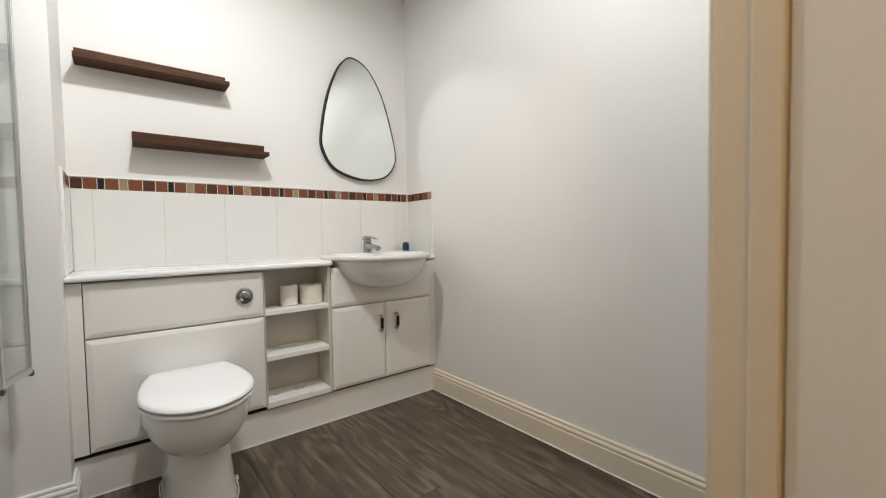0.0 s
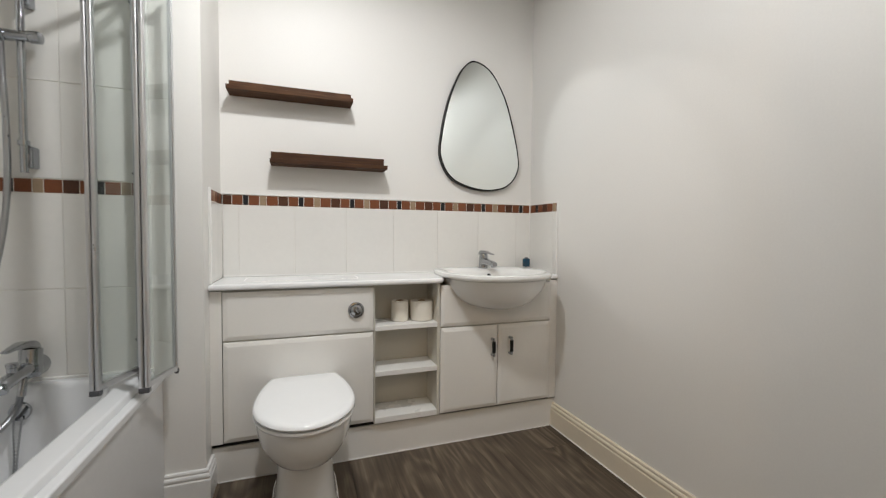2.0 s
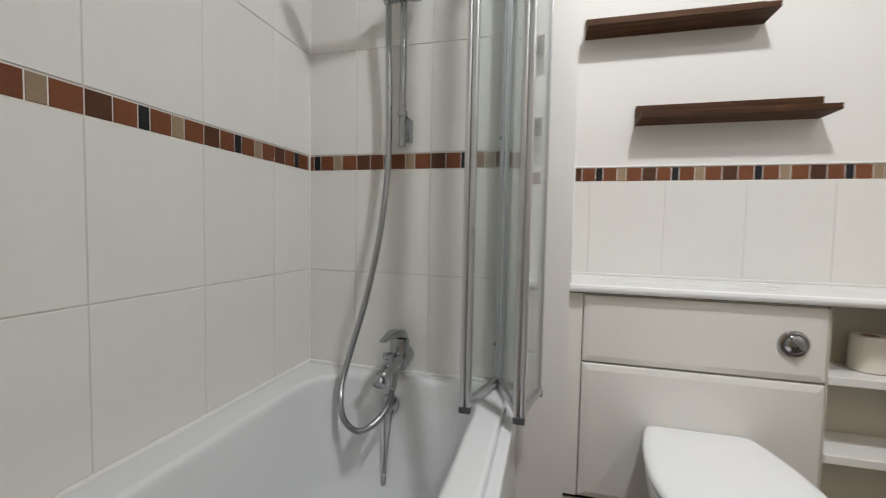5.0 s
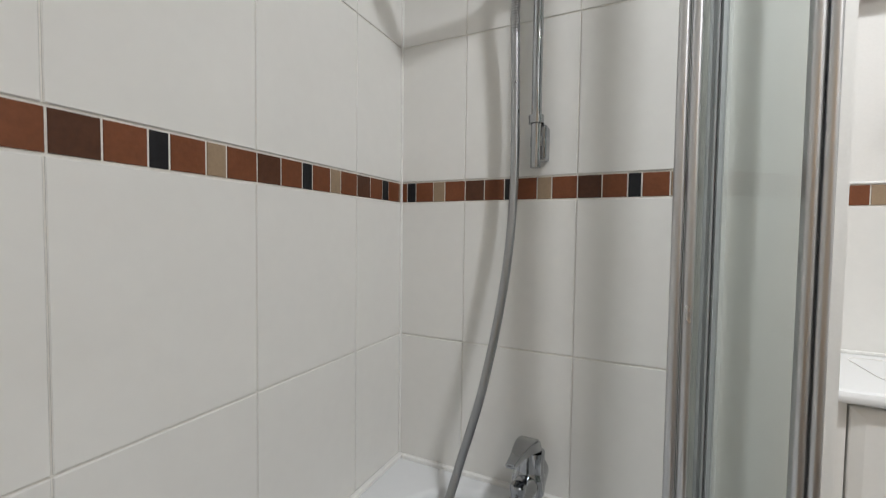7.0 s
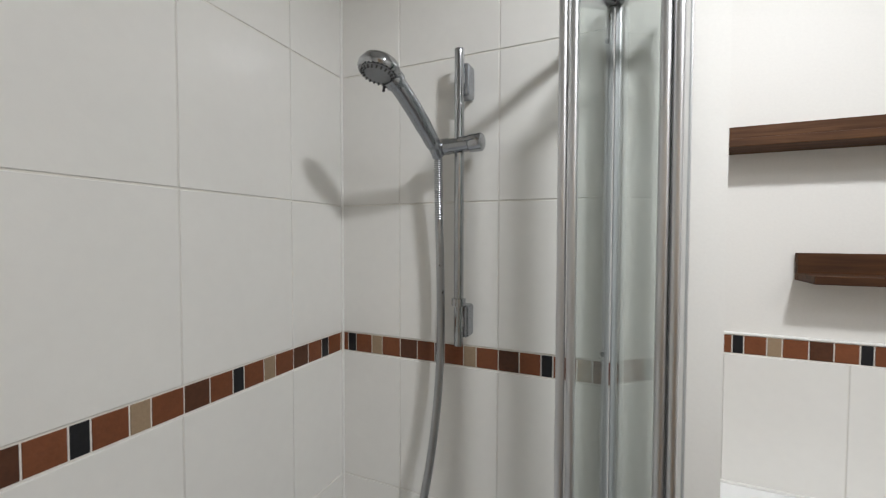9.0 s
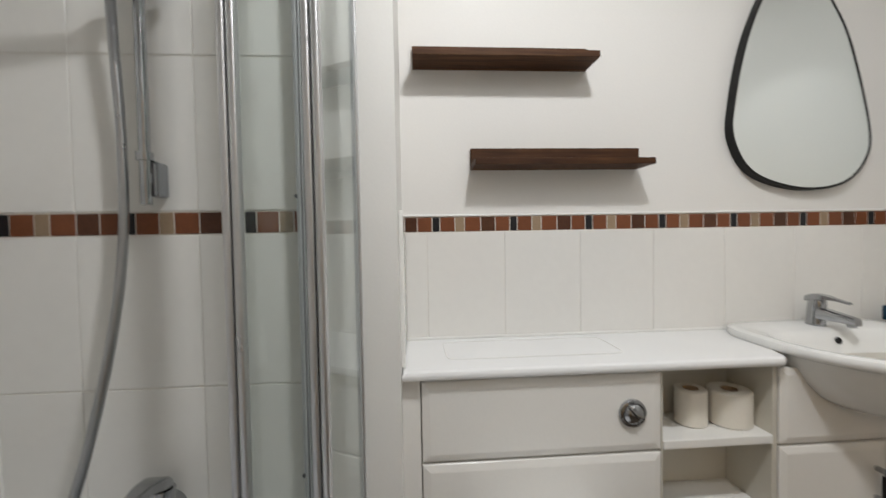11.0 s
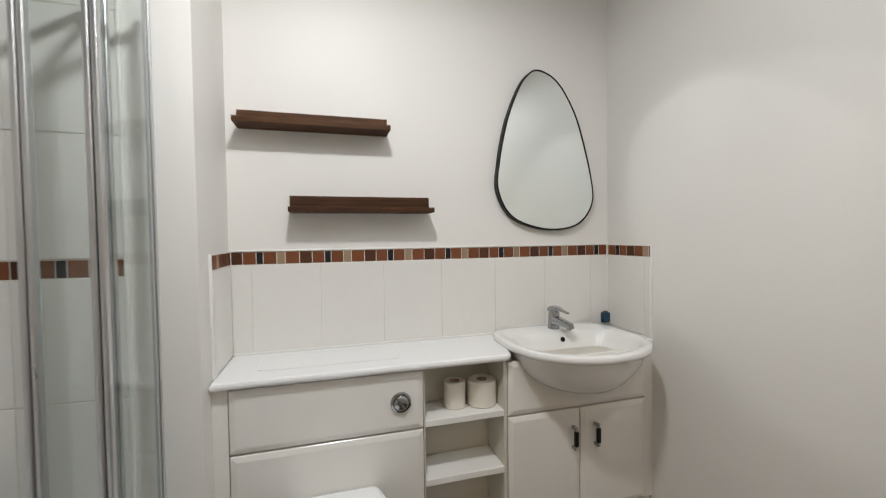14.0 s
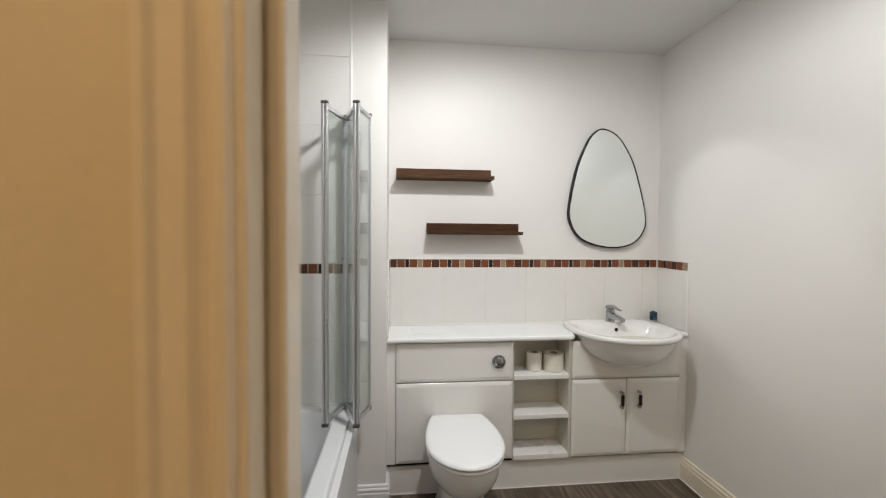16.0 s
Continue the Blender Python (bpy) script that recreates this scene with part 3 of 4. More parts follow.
bottle = thing("hand_wash_bottle", (1.464, 2.225, 0.878), "small blue plastic bottle on the basin corner", "bottle")
part("body", loft([[(x, y, z) for x, y, z in rrect(1.464 - a, 1.464 + a, 2.225 - b, 2.225 + b, c, z, 4)] for a, b, c, z in ((0.017, 0.012, 0.005, 0.878), (0.019, 0.014, 0.006, 0.881), (0.019, 0.014, 0.006, 0.922), (0.016, 0.012, 0.005, 0.926))]), M_BLUE, bottle, smooth=True)
part("cap", lathe([(0.0, 0), (0.011, 0), (0.011, 0.005), (0.009, 0.007), (0.0, 0.007)], (1.464, 2.225, 0.926), (0, 0, 1), 18), M_CAP, bottle, "dark cap")

for ob in (basin, tap, bottle):
    ob.location.z -= 0.004
tap.rotation_euler.z = radians(9)

# toilet rolls


def toilet_roll(x, y, r, h, label):
    t = thing("toilet_roll", (x, y, 0.6315), label, "toilet roll", "toilet rolls on the shelf")
    s = 30
    ring = lambda rad, z: [(x + rad * (1 + 0.006 * math.sin(5 * a)) * math.cos(a), y + rad * math.sin(a), z) for a in (2 * math.pi * k / s for k in range(s))]
    z0 = 0.6315
    part("paper", loft([ring(0.021, z0 + 0.001), ring(r - 0.003, z0), ring(r, z0 + 0.003), ring(r * 1.005, z0 + h * 0.5), ring(r, z0 + h - 0.004), ring(r - 0.004, z0 + h), ring(0.022, z0 + h - 0.001)], False, False), M_PAPER, t, smooth=True)
    part("core", loft([ring(0.021, z0 + h - 0.0005), ring(0.0195, z0 + h - 0.0005), ring(0.0195, z0 + 0.002), ring(0.0005, z0 + 0.002)], False, True), M_CARD, t, "brown cardboard core")


toilet_roll(0.659, 2.085, 0.042, 0.101, "narrow part-used white toilet roll on the shelf")
toilet_roll(0.770, 2.078, 0.057, 0.097, "full white toilet roll on the shelf")

# ---- toilet ----
TX = 0.206


def seat_ring(z, hw, y0, y1, n=96, back=0.745):
    """D-shaped seat outline: narrower straight back edge at y1, round front at y0."""
    out = []
    ym = y0 + (y1 - y0) * 0.47
    for k in range(n):
        a = 2 * math.pi * k / n
        c, s = math.cos(a), math.sin(a)
        if s <= 0:
            out.append((TX + hw * c, ym + (ym - y0) * s, z))
        else:
            u = 2 * k / n
            v = min(u, 1 - u) / 0.36
            sx = 1 if u < 0.5 else -1
            if v <= 1:
                yy = 0.985 * v
                w = hw * (1 - (1 - back) * yy ** 2.0)
            else:
                yy = 1.0
                w = hw * back * 0.93 * (0.5 - min(u, 1 - u)) / 0.14
            out.append((TX + sx * w, ym + (y1 - ym) * yy, z))
    return out


wc = thing("toilet", (TX, 1.75, 0.0), "white ceramic back-to-wall toilet with closed lid", "toilet")


def pan_ring(z, hw, y0, y1, p=2.2, n=56):
    out = []
    ym = y0 + (y1 - y0) * 0.5
    for k in range(n):
        a = 2 * math.pi * k / n
        c, s = math.cos(a), math.sin(a)
        e = p if s <= 0 else 6.0
        taper = 1 - 0.30 * min(1, max(0, (z - 0.22) / 0.1)) * max(0, s) ** (4 / e)
        out.append((TX + taper * hw * math.copysign(abs(c) ** (2 / e), c), ym + (ym - y0 if s <= 0 else y1 - ym) * math.copysign(abs(s) ** (2 / e), s), z))
    return out


pan = loft([
    pan_ring(0.0, 0.119, 1.597, 1.985, 2.6), pan_ring(0.010, 0.120, 1.595, 1.985, 2.6), pan_ring(0.018, 0.117, 1.600, 1.985, 2.6),
    pan_ring(0.06, 0.112, 1.610, 1.985, 2.6), pan_ring(0.14, 0.105, 1.626, 1.985, 2.6), pan_ring(0.200, 0.102, 1.632, 1.985, 2.5), pan_ring(0.214, 0.103, 1.628, 1.985, 2.4),
    pan_ring(0.224, 0.112, 1.604, 1.985, 2.2), pan_ring(0.240, 0.128, 1.573, 1.985, 2.1), pan_ring(0.268, 0.147, 1.540, 1.985, 2.0), pan_ring(0.305, 0.162, 1.516, 1.985, 2.0),
    pan_ring(0.345, 0.171, 1.504, 1.985, 2.0), pan_ring(0.380, 0.174, 1.499, 1.985, 2.0), pan_ring(0.391, 0.173, 1.500, 1.985, 2.0), pan_ring(0.396, 0.165, 1.51, 1.98, 2.0)])
part("pan", pan, M_CERAMIC, wc, smooth=True)
part("seat", loft([seat_ring(0.397, 0.170, 1.500, 1.960), seat_ring(0.398, 0.178, 1.489, 1.967), seat_ring(0.405, 0.181, 1.485, 1.969), seat_ring(0.412, 0.179, 1.488, 1.968), seat_ring(0.414, 0.172, 1.498, 1.960)]), M_SEAT, wc, smooth=True)
part("lid", loft([seat_ring(0.418, 0.172, 1.497, 1.972), seat_ring(0.4195, 0.180, 1.486, 1.983), seat_ring(0.426, 0.183, 1.481, 1.986), seat_ring(0.433, 0.181, 1.484, 1.985), seat_ring(0.4378, 0.175, 1.492, 1.981), seat_ring(0.440, 0.160, 1.510, 1.970), seat_ring(0.442, 0.09, 1.615, 1.90)]), M_SEAT, wc, smooth=True)
for hx in (TX - 0.075, TX + 0.075):
    part("hinge", tube([(hx - 0.022, 1.969, 0.408), (hx + 0.022, 1.969, 0.408)], 0.011, 12), M_CHROME, wc, "chrome hinge", smooth=True)
for sx in (-1, 1):
    part("screw_cap", lathe([(0, 0), (0.011, 0), (0.011, 0.003), (0.008, 0.006), (0, 0.007)], (TX + sx * 0.1145, 1.72, 0.04), (sx, 0, 0.15), 16), M_SEAT, wc, smooth=True)
ring0 = pan_ring(0.0, 0.126, 1.590, 1.985, 2.6)
tagged(part("floor_seal", loft([ring0, [(x, y, 0.004) for x, y, z in ring0], pan_ring(0.005, 0.122, 1.595, 1.985, 2.6)], False, False), M_SEAL), "white sealant bead round the toilet foot", "sealant")

# ---- shelves and mirror ----


def ledge_shelf(x0, x1, z, label):
    s = thing("wall_shelf", ((x0 + x1) / 2, 2.285, z), label, "shelf", "walnut wall shelves")
    part("ledge", box(x0, x1, 2.175, BY - 0.019, z, z + 0.019, 0.0012), M_WALNUT, s)
    part("back_rail", box(x0, x1, BY - 0.018, BY, z, z + 0.067, 0.0012), M_WALNUT, s)


ledge_shelf(-0.122, 0.440, 1.709, "upper dark walnut picture-ledge shelf on the wall")
ledge_shelf(0.058, 0.613, 1.391, "lower dark walnut picture-ledge shelf above the tiles")


def pebble(scale, y, n=12):
    """Closed smooth outline of the pebble-shaped mirror."""
    ctrl = [(-0.045, 0.361), (-0.103, 0.328), (-0.152, 0.248), (-0.204, 0.11), (-0.239, -0.061), (-0.244, -0.195), (-0.170, -0.312), (0.0, -0.365), (0.155, -0.346), (0.238, -0.260), (0.243, -0.140), (0.177, 0.113), (0.111, 0.249), (0.042, 0.330)]
    m = len(ctrl)
    out = []
    for i in range(m):
        p = [Vector(ctrl[(i + j - 1) % m]) for j in range(4)]
        for k in range(n):
            t = k / n
            q = 0.5 * ((2 * p[1]) + (p[2] - p[0]) * t + (2 * p[0] - 5 * p[1] + 4 * p[2] - p[3]) * t * t + (3 * p[1] - p[0] - 3 * p[2] + p[3]) * t ** 3)
            d = q.length
            q = q * ((d + scale) / d)
            out.append((1.172 + q.x, y, 1.683 + q.y))
    return out


mirror = thing("wall_mirror", (1.177, 2.288, 1.683), "pebble-shaped mirror in a thin black frame", "mirror")
part("frame", loft([pebble(-0.007, 2.262), pebble(-0.007, 2.2575), pebble(-0.005, 2.256), pebble(-0.0005, 2.256), pebble(0.001, 2.2575), pebble(0.001, BY - 0.0005), pebble(-0.006, BY - 0.0005)], False, False), M_BLK, mirror, "thin black metal frame")
part("glass", loft([pebble(-0.006, BY - 0.002), pebble(-0.006, 2.2585)]), M_MIRROR, mirror, "silvered mirror glass")

# ---- bath ----
bath = thing("bath", (-0.66, 1.05, 0), "white acrylic bath with a plain side panel", "bath")
BX0, BX1, BY0, BY1, RIM = -1.0135, -0.328, 0.208, 1.896, 0.545
tub = loft(cap0=False, rings=[
    rrect(BX0, BX1, BY0, BY1, 0.012, 0.47), rrect(BX0, BX1, BY0, BY1, 0.012, 0.535), rrect(BX0 + 0.002, BX1 - 0.003, BY0 + 0.002, BY1 - 0.002, 0.012, 0.542), rrect(BX0 + 0.008, BX1 - 0.009, BY0 + 0.008, BY1 - 0.008, 0.012, RIM), rrect(BX0 + 0.011, BX1 - 0.012, BY0 + 0.011, BY1 - 0.011, 0.012, RIM),
    rrect(-0.930, -0.388, 0.286, 1.861, 0.174, RIM), rrect(-0.926, -0.392, 0.29, 1.857, 0.17, RIM - 0.0005), rrect(-0.919, -0.398, 0.296, 1.851, 0.167, 0.5415), rrect(-0.914, -0.403, 0.302, 1.846, 0.164, 0.533), rrect(-0.9125, -0.405, 0.305, 1.8445, 0.163, 0.522), rrect(-0.902, -0.416, 0.34, 1.828, 0.16, 0.44), rrect(-0.886, -0.434, 0.42, 1.797, 0.15, 0.25), rrect(-0.872, -0.448, 0.46, 1.777, 0.14, 0.185), rrect(-0.845, -0.48, 0.52, 1.737, 0.12, 0.152), rrect(-0.80, -0.55, 0.62, 1.66, 0.08, 0.142)])
part("tub", tub, M_ACRYL, bath, smooth=True)
part("rim_step", box(BX1, -0.299, BY0, BY1 + 0.008, 0.497, 0.526, 0.006, 3), M_ACRYL, bath)
part("side_panel", box(-0.328, -0.305, BY0, BY1 + 0.008, 0.002, 0.497, 0.002), M_PANEL, bath, "dull white bath panel")
ovf = part("overflow", lathe([(0.0, 0), (0.030, 0), (0.031, 0.004), (0.028, 0.010), (0.012, 0.013), (0.0, 0.013)], (-0.683, 1.8245, 0.468), (0, -1, 0.1), 32), M_CHROME, bath, "round chrome overflow", smooth=True)
for dx, x1 in ((-0.009, -0.690), (0.012, -0.684)):
    strand = smooth_path([(-0.683 + dx, 1.806, 0.455), (-0.685 + 0.8 * dx, 1.801, 0.40), (-0.686 + 0.4 * dx, 1.796, 0.33), (x1, 1.791, 0.262)], 12)
    part("chain", tube(strand, [0.0022 + 0.0016 * (k % 2) for k in range(len(strand))], 8), M_HOSE, ovf, "looped ball plug chain", smooth=True)
part("chain_clip", lathe([(0, 0), (0.005, 0.0), (0.0065, 0.012), (0.005, 0.03), (0, 0.034)], (-0.687, 1.791, 0.232), (0, 0, 1), 14), M_HOSE, ovf, smooth=True)
tagged(part("bath_seal", box(BX0 - 0.001, BX0 + 0.012, BY0, BY1, RIM - 0.002, RIM + 0.009, 0.003), M_SEAL), "white sealant bead along the bath and tiles", "sealant")
tagged(part("bath_seal", box(BX0 + 0.012, BX1, BY1 - 0.011, BY1 + 0.002, RIM - 0.002, RIM + 0.009, 0.003), M_SEAL), "white sealant bead at the tap end of the bath", "sealant")

# bath mixer
mx = thing("bath_mixer_tap", (-0.676, 1.89, 0.6), "chrome wall-mounted bath shower mixer with lever", "tap")
part("wall_plate", lathe([(0, 0), (0.036, 0), (0.036, 0.006), (0.030, 0.012), (0, 0.012)], (-0.672, 1.898, 0.60), (0, -1, 0)), M_CHROME, mx, smooth=True)
part("body", tube(smooth_path([(-0.664, 1.850, 0.668), (-0.664, 1.846, 0.640), (-0.664, 1.842, 0.605), (-0.664, 1.838, 0.575)], 5), [0.030] * 8 + [0.033] * 6 + [0.030, 0.024], 20), M_CHROME, mx, smooth=True)
part("wall_elbow", tube([(-0.668, 1.897, 0.604), (-0.667, 1.862, 0.604), (-0.666, 1.835, 0.604), (-0.666, 1.828, 0.604)], [0.034, 0.035, 0.033, 0.026], 20), M_CHROME, mx, smooth=True)
part("spout", tube(smooth_path([(-0.664, 1.845, 0.610), (-0.664, 1.80, 0.606), (-0.663, 1.74, 0.600), (-0.662, 1.700, 0.592), (-0.661, 1.685, 0.580)], 5), [0.024] * 6 + [0.021] * 8 + [0.0195] * 7, 16), M_CHROME, mx, smooth=True)
part("diverter", lathe([(0, 0), (0.013, 0), (0.013, 0.022), (0.015, 0.024), (0.015, 0.034), (0.012, 0.037), (0, 0.038)], (-0.664, 1.752, 0.612), (0, 0, 1)), M_CHROME, mx, smooth=True)
lev = loft([[(-0.665 + dx - w, 1.842 - dy, z - t), (-0.665 + dx + w, 1.842 - dy, z - t), (-0.665 + dx + w * 0.8, 1.842 - dy, z + t), (-0.665 + dx - w * 0.8, 1.842 - dy, z + t)] for dx, dy, z, w, t in ((0.0, -0.025, 0.674, 0.022, 0.010), (0.0, 0.0, 0.684, 0.027, 0.013), (-0.003, 0.035, 0.692, 0.022, 0.010), (-0.007, 0.075, 0.690, 0.014, 0.006), (-0.011, 0.105, 0.685, 0.011, 0.004))])
bmesh.ops.bevel(lev, geom=lev.edges[:], offset=0.003, segments=2, affect="EDGES")
part("lever", lev, M_CHROME, mx, smooth=True)
part("hose_union", tube([(-0.663, 1.815, 0.600), (-0.662, 1.800, 0.565), (-0.662, 1.787, 0.528)], 0.011, 12), M_CHROME, mx, smooth=True)

# shower rail, handset and hose
sh = thing("shower_rail", (-0.667, 1.86, 1.26), "chrome shower riser rail with handset and hose", "shower")
RXX, RYY = -0.667, 1.852
part("riser", tube([(RXX, RYY, 1.255), (RXX, RYY, 1.902)], 0.0105, 16), M_CHROME, sh, smooth=True)
for z in (1.308, 1.838):
    br = box(RXX - 0.006, RXX + 0.020, RYY + 0.004, 1.8975, z - 0.036, z + 0.036, 0.006, 3)
    box(RXX - 0.012, RXX + 0.012, RYY - 0.002, RYY + 0.012, z - 0.012, z + 0.012, 0.003, bm=br)
    part("bracket", br, M_BRACKET, sh, "grey chromed wall bracket")
part("collar", lathe([(0, -0.008), (0.0155, -0.008), (0.0155, 0.008), (0, 0.008)], (RXX, RYY, 1.352), (0, 0, 1), 20), M_CHROME, sh, smooth=True)
sl = tube([(RXX - 0.058, RYY - 0.016, 1.690), (RXX - 0.053, RYY - 0.016, 1.690), (RXX - 0.020, RYY - 0.012, 1.692), (RXX - 0.016, RYY - 0.012, 1.692), (RXX + 0.022, RYY - 0.006, 1.696), (RXX + 0.026, RYY - 0.005, 1.696), (RXX + 0.052, RYY - 0.003, 1.698), (RXX + 0.056, RYY - 0.003, 1.698)], [0.013, 0.0175, 0.018, 0.0165, 0.0165, 0.0195, 0.0195, 0.015], 20)
part("slider", sl, M_CHROME, sh, "chrome slider with a grip knob", smooth=True)
hp = smooth_path([(-0.708, 1.832, 1.672), (-0.710, 1.812, 1.692), (-0.716, 1.785, 1.718), (-0.724, 1.752, 1.748), (-0.734, 1.718, 1.778), (-0.743, 1.696, 1.797)], 5)
hs = part("handset", tube(hp, [0.0135] * 4 + [0.0125] + [0.0155] + [0.0165] * 5 + [0.0175] * 6 + [0.0175] * 6 + [0.021] * 3, 16), M_BRACKET, sh, "chrome shower handset", smooth=True)
HC, HN = (-0.757, 1.672, 1.806), (-0.10, -0.24, -0.96)
part("spray_head", lathe([(0, -0.026), (0.020, -0.024), (0.034, -0.015), (0.040, -0.004), (0.040, 0.004), (0.037, 0.009), (0, 0.009)], HC, HN, 32), M_CHROME, hs, smooth=True)
face = lathe([(0, 0.0085), (0.032, 0.0085), (0.030, 0.012), (0, 0.0125)], HC, HN, 28)
part("spray_face", face, M_FACE, hs, "grey spray face")
q = Vector((0, 0, 1)).rotation_difference(Vector(HN).normalized())
noz = bmesh.new()
for ringr, cnt in ((0.0265, 20), (0.0305, 22)):
    for k in range(cnt):
        a = 2 * math.pi * k / cnt
        c = Vector(HC) + q @ Vector((ringr * math.cos(a), ringr * math.sin(a), 0.0115))
        join(noz, lathe([(0, 0), (0.0022, 0), (0.0016, 0.003), (0, 0.003)], c, HN, 6))
part("nozzle", noz, M_CAP, hs, "dark rubber spray nozzles")
hd, hn = Vector((-0.1, 1.0, -0.24)).normalized(), Vector(HN).normalized()
part("spray_selector", tube([Vector(HC) + hd * 0.030 + hn * 0.006, Vector(HC) + hd * 0.031 + hn * 0.026], [0.0036, 0.0026], 10), M_CAP, hs, "short dark selector pin")
hose = smooth_path([(-0.708, 1.832, 1.672), (-0.712, 1.844, 1.56), (-0.711, 1.852, 1.40), (-0.710, 1.846, 1.20), (-0.720, 1.822, 1.01), (-0.753, 1.796, 0.80), (-0.800, 1.780, 0.62), (-0.822, 1.772, 0.52), (-0.806, 1.755, 0.44), (-0.756, 1.748, 0.408), (-0.700, 1.755, 0.440), (-0.668, 1.770, 0.490), (-0.662, 1.785, 0.530)], 50)
part("hose", tube(hose, [0.0086 + 0.0011 * (i % 2) for i in range(len(hose))], 12), M_HOSE, sh, "ribbed chrome shower hose", smooth=True)

# folding shower screen
scr = thing("bath_screen", (-0.34, 1.77, 0.55), "folded glass bath screen with satin aluminium frame", "shower screen")
S0, S1 = 0.556, 1.946
POSTS = [(-0.238, 1.822), (-0.283, 1.647), (-0.358, 1.866), (-0.418, 1.665)]


def post(x, y, w, d, name="post", label=""):
    b = bmesh.new()
    for dx in ((-w / 2, w / 2) if w > 0.015 else (0,)):
        join(b, loft([rrect(x + dx - w * 0.42, x + dx + w * 0.42, y - d / 2, y + d / 2, min(w, d) * 0.3, z, 3) for z in (S0 + 0.008, S1 - 0.006)]))
    p = part(name, b, M_SATIN, scr, label, smooth=True)
    for z0, z1 in ((S0 - 0.008, S0 + 0.010), (S1 - 0.006, S1 + 0.006)):
        part("end_cap", box(x - w * 0.95, x + w * 0.95, y - d * 0.6, y + d * 0.6, z0, z1, 0.003), M_CAP, p, "dark plastic end cap")
    return p


post(*POSTS[0], 0.007, 0.014, "edge_strip")
post(*POSTS[1], 0.0155, 0.020)
post(*POSTS[2], 0.0155, 0.018)
post(*POSTS[3], 0.0155, 0.020)
for i, (a, b) in enumerate(zip(POSTS, POSTS[1:])):
    a, b = Vector(a), Vector(b)
    d = (b - a).normalized()
    nrm = Vector((-d.y, d.x))
    a2, b2 = a + d * 0.010, b - d * 0.012

    def plank(t, z0, z1, a2=a2, b2=b2, nrm=nrm):
        q = [a2 + nrm * t, b2 + nrm * t, b2 - nrm * t, a2 - nrm * t]
        return loft([[(p.x, p.y, z0) for p in q], [(p.x, p.y, z1) for p in q]])

    pane = part("pane", plank(0.0022, S0 + 0.02, S1 - 0.02), M_GLASS, scr, "clear toughened glass pane")
    pane.visible_shadow = False
    for e0, sg in ((a2, 1), (b2, -1)):
        s0 = e0 + d * sg * 0.004
        s1 = e0 + d * sg * 0.009
        q = [s0 + nrm * 0.0036, s1 + nrm * 0.0036, s1 - nrm * 0.0036, s0 - nrm * 0.0036]
        part("seal_strip", loft([[(p.x, p.y, z) for p in q] for z in (S0 + 0.022, S1 - 0.022)]), M_RUBBER, scr, "grey rubber seal strip")
    part("rail", plank(0.0075, S0 + 0.004, S0 + 0.022), M_SATIN, scr)
    part("rail", plank(0.0075, S1 - 0.022, S1 - 0.006), M_SATIN, scr)

for z in (0.675, 1.27, 1.865):
    part("screw", lathe([(0, 0), (0.0045, 0), (0.0045, 0.003), (0.003, 0.005), (0, 0.0055)], (-0.370, 1.856, z), (0, -1, 0), 12), M_CAP, scr, "small dark screw head")

# ---- towel radiator beside the doorway ----
tr = thing("towel_radiator", (1.05, 0.25, 0.785), "chrome ladder towel radiator on the wall", "towel radiator")
for x in (0.83, 1.27):
    up = loft([rrect(x - 0.014, x + 0.014, 0.236, 0.264, 0.008, z, 4) for z in (0.785, 1.66)])
    part("upright", up, M_CHROME, tr, smooth=True)
    for z in (0.89, 1.56):
        part("bracket", tube([(x, NY, z), (x, 0.24, z)], 0.009, 10), M_CHROME, tr, smooth=True)
for z in (0.82, 0.86, 0.90, 0.94, 1.09, 1.13, 1.17, 1.32, 1.36, 1.40, 1.55, 1.59, 1.63):
    part("rung", tube([(0.84, 0.248, z), (1.26, 0.248, z)], 0.009, 12), M_CHROME, tr, smooth=True)

# ---- ceiling downlights ----
# both fittings are out of view; the second belongs to the added lamp
for x, y in (AT[:2], (0.95, 0.55)):
    dl = thing("downlight", (x, y, CEIL), "unseen recessed ceiling downlight with white trim ring", "ceiling light", "ceiling downlights")
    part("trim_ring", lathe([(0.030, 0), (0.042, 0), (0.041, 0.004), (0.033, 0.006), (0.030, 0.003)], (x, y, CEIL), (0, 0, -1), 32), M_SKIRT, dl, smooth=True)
    part("lens", lathe([(0, 0), (0.0295, 0), (0.0295, 0.002), (0, 0.002)], (x, y, CEIL), (0, 0, -1), 28), M_LENS, dl, "glowing frosted lens")

# ---- wall tiles and mosaic ----
TW, TH = 0.2515, 0.332
SZ0, SZ1 = 1.193, 1.2435
J = 0.0015          # half a joint
CACHE = {}


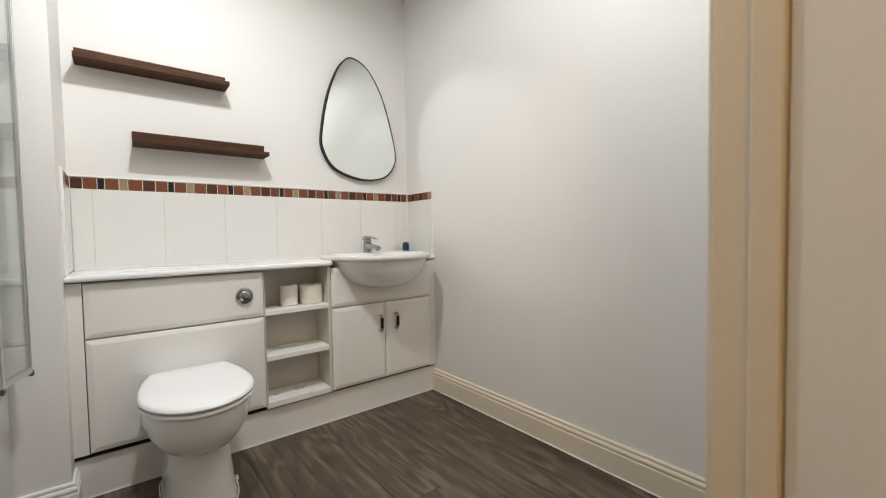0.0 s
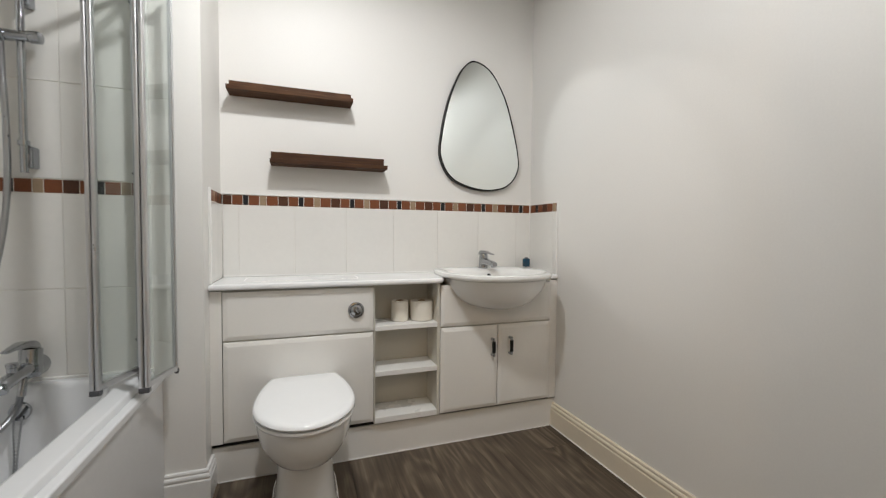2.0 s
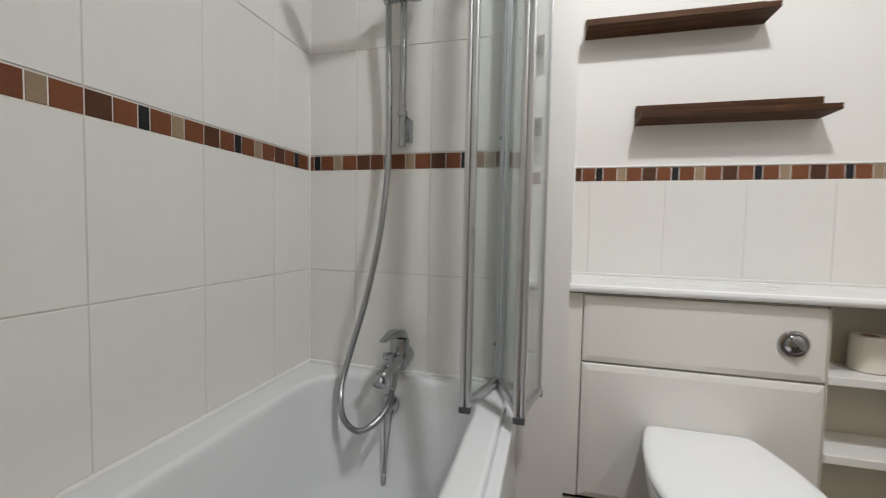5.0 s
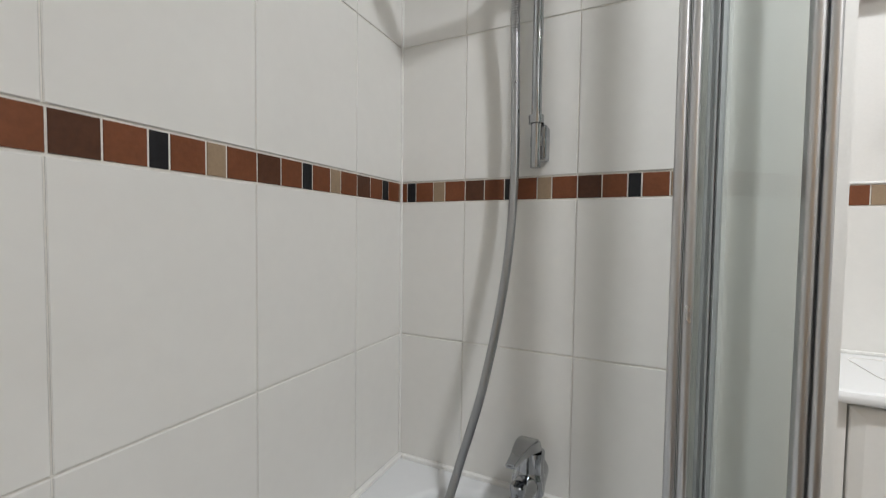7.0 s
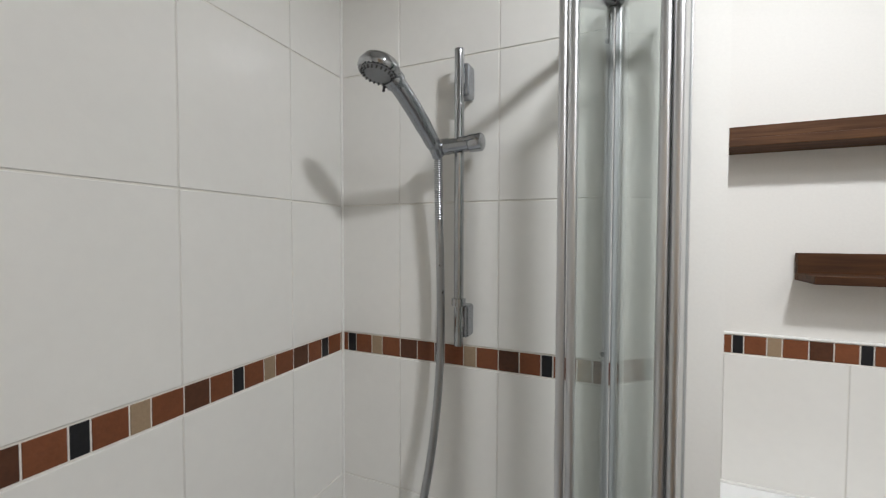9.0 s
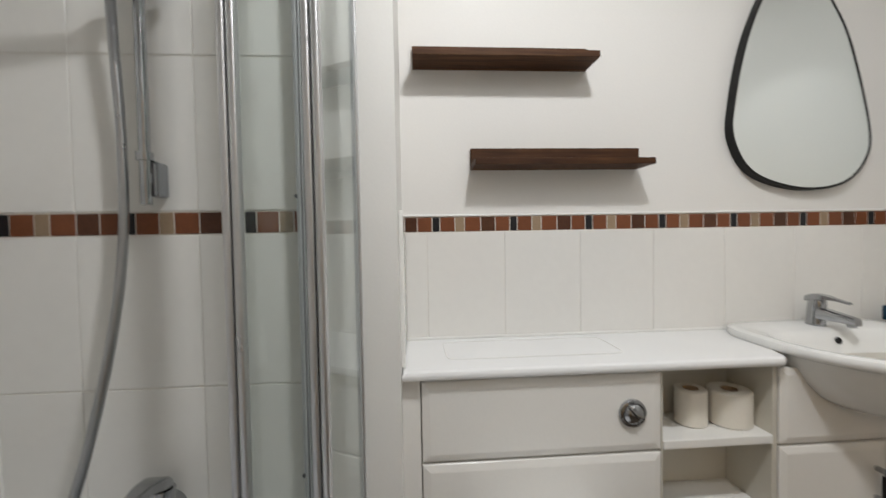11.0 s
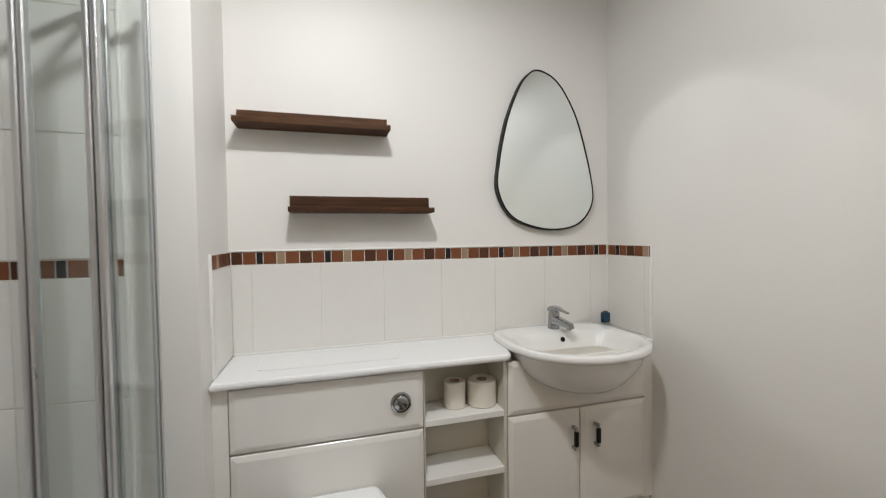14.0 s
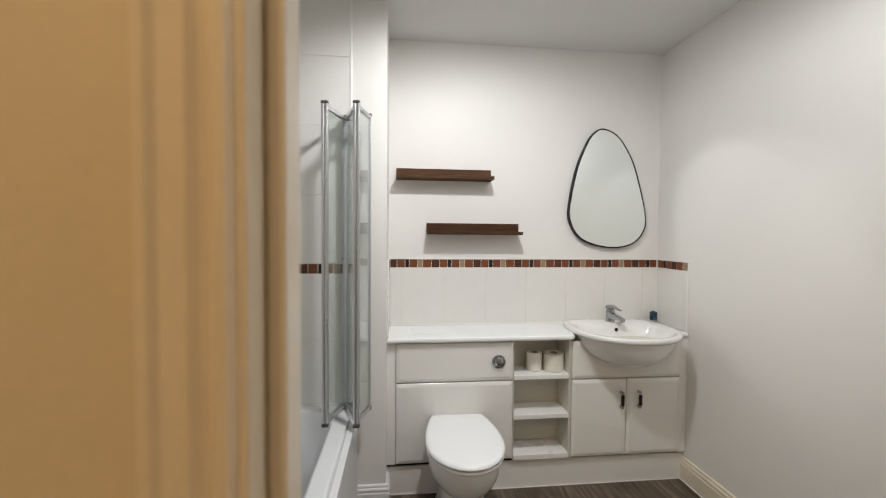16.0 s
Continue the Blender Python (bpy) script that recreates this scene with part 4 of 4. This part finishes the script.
def tile_mesh(w, h, t, mat, bev):
    """A tile, its back at local y 0 and its face towards -y."""
    key = (round(w, 4), round(h, 4), mat.name)
    if key not in CACHE:
        b = bmesh.new()
        loft([[(-w / 2, 0, -h / 2), (w / 2, 0, -h / 2), (w / 2, 0, h / 2), (-w / 2, 0, h / 2)],
              [(-w / 2, -t + bev, -h / 2), (w / 2, -t + bev, -h / 2), (w / 2, -t + bev, h / 2), (-w / 2, -t + bev, h / 2)],
              [(-w / 2 + bev, -t, -h / 2 + bev), (w / 2 - bev, -t, -h / 2 + bev), (w / 2 - bev, -t, h / 2 - bev), (-w / 2 + bev, -t, h / 2 - bev)]], False, True, bm=b)
        bmesh.ops.recalc_face_normals(b, faces=b.faces)
        me = bpy.data.meshes.new("tile")
        b.to_mesh(me)
        b.free()
        me.materials.append(mat)
        CACHE[key] = me
    return CACHE[key]


rng = random.Random(4)


def lay(name, parent, origin, along, u0, u1, z0, z1, mat, bev=0.0012, gap=J, t=0.0075):
    """One tile from u0 to u1 along a wall that starts at origin; along: 'x', '+y' or '-y' face turn."""
    if u1 - u0 < 2.6 * gap:
        return
    me = tile_mesh(u1 - u0 - 1.2 * gap, z1 - z0 - 2 * gap, t, mat, bev)
    ob = new(name, me)
    u, z = (u0 + u1) / 2, (z0 + z1) / 2
    jit = rng.uniform(-0.0002, 0.0002)
    if along == "north":
        ob.matrix_basis = pose(u, origin + jit, z)
    elif along == "west":
        ob.matrix_basis = pose(origin + jit, u, z, 0, 0, 90)
    else:
        ob.matrix_basis = pose(origin + jit, u, z, 0, 0, -90)
    ob.parent = parent
    return ob


PATTERN = ((0.0475, M_DARK), (0.0475, M_RUST), (0.025, M_BLACK), (0.0485, M_RUST), (0.031, M_BEIGE), (0.0525, M_RUST))


def field(parent, origin, along, u_from, u_to, joint, rows, phase):
    """White tiles in rows over a stretch of wall, cut at its ends, with the mosaic strip."""
    k = math.floor((u_from - joint) / TW)
    cuts = [joint + TW * i for i in range(k, k + 40)]
    for z0, z1 in rows:
        for a, b in zip(cuts, cuts[1:]):
            a, b = max(a, u_from), min(b, u_to)
            if b - a > 0.01:
                lay("tile", parent, origin, along, a, b, z0, z1, M_TILE)
    u = phase + TW * math.floor((u_from - phase) / TW)
    while u < u_to:
        for w, mat in PATTERN:
            a, b = max(u, u_from), min(u + w, u_to)
            if b - a > 0.006:
                lay("mosaic_piece", parent, origin, along, a, b, SZ0, SZ1, mat, 0.0008, 0.0022, 0.0067)
            u += w


def backing(name, x0, x1, y0, y1, z0, z1):
    return setting(name, box(x0, x1, y0, y1, z0, z1), M_GROUT, "cream grout between white wall tiles", "grout")


g_n = backing("tiling_north", PX, RX, BY - 0.0055, BY - 0.0005, WT1, SZ1)
g_e = backing("tiling_east", RX - 0.0055, RX - 0.0005, 2.006, BY - 0.006, WT1, SZ1)
g_p = backing("tiling_pier", PX + 0.0005, PX + 0.0055, 2.012, BY - 0.006, WT1, SZ1)
g_w = backing("tiling_west", LX + 0.0005, LX + 0.0055, NY, EY - 0.006, 0.50, CEIL)
g_b = backing("tiling_bath_end", LX + 0.006, -0.341, EY - 0.0055, EY - 0.0005, 0.50, CEIL)
ROW_LOW = [(WT1 + 0.003, SZ0)]
field(g_n, BY - 0.0005, "north", PX + 0.008, RX - 0.008, 0.165, ROW_LOW, 0.088)
field(g_e, RX - 0.0005, "east", 2.006, BY - 0.008, 2.288 - TW, ROW_LOW, 2.10)
field(g_p, PX + 0.0005, "west", 2.012, BY - 0.008, 2.288 - TW, ROW_LOW, 2.16)
ROW_BATH = [(RIM + 0.004, SZ0 - TH), (SZ0 - TH, SZ0), (SZ1, SZ1 + TH), (SZ1 + TH, SZ1 + 2 * TH), (SZ1 + 2 * TH, SZ1 + 3 * TH), (SZ1 + 3 * TH, CEIL - 0.002)]
field(g_w, LX + 0.0005, "west", NY + 0.002, EY - 0.008, 1.215, ROW_BATH, 1.215)
field(g_b, EY - 0.0005, "north", LX + 0.008, -0.341, -0.842, ROW_BATH, -0.842)
# tile edge trims and corner sealant
setting("trim_tile_edge", box(PX, RX, BY - 0.010, BY, SZ1, SZ1 + 0.006, 0.002), M_SEAL, "white plastic tile edge trim above the mosaic", "trim")
setting("trim_tile_edge_east", box(RX - 0.010, RX, 1.999, 2.006, WT1, SZ1 + 0.004, 0.002), M_SEAL, "white plastic tile edge trim", "trim")
setting("trim_tile_edge_pier", box(PX, PX + 0.010, 2.005, 2.012, WT1, SZ1 + 0.004, 0.002), M_SEAL, "white plastic tile edge trim", "trim")
setting("trim_tile_edge_bath", box(-0.341, -0.332, EY - 0.011, EY, 0.545, CEIL, 0.002), M_SEAL, "white plastic tile edge trim", "trim")
setting("trim_corner_seal", box(LX + 0.007, LX + 0.013, EY - 0.013, EY - 0.007, RIM, CEIL, 0.002), M_SEAL, "white sealant in the tiled corner", "trim")
setting("trim_corner_seal_east", box(RX - 0.013, RX - 0.007, BY - 0.013, BY - 0.007, WT1, SZ1, 0.002), M_SEAL, "white sealant in the tiled corner", "trim")

# ---- floor planks ----
PW, PLEN = 0.178, 1.22
x = LX
while x < RX:
    x1 = min(x + PW, RX)
    y = HY - rng.uniform(0.1, 0.85)
    while y < BY:
        a, b = max(y, HY), min(y + PLEN, PL + 0.002)
        if b - a > 0.02 and x1 > -0.31:
            key = ("plank", round(x1 - x, 3), round(b - a, 2))
            if key not in CACHE:
                bm = box(-(x1 - x) / 2 + 0.0001, (x1 - x) / 2 - 0.0001, -(b - a) / 2 + 0.0001, (b - a) / 2 - 0.0001, -0.003, 0.0, 0.0003, 1)
                me = bpy.data.meshes.new("plank")
                bm.to_mesh(me)
                bm.free()
                me.materials.append(M_FLOOR)
                CACHE[key] = me
            ob = new("plank", CACHE[key])
            ob.location = ((x + x1) / 2, (a + b) / 2, 0.0)
            ob.parent = floor
        y += PLEN
    x += PW
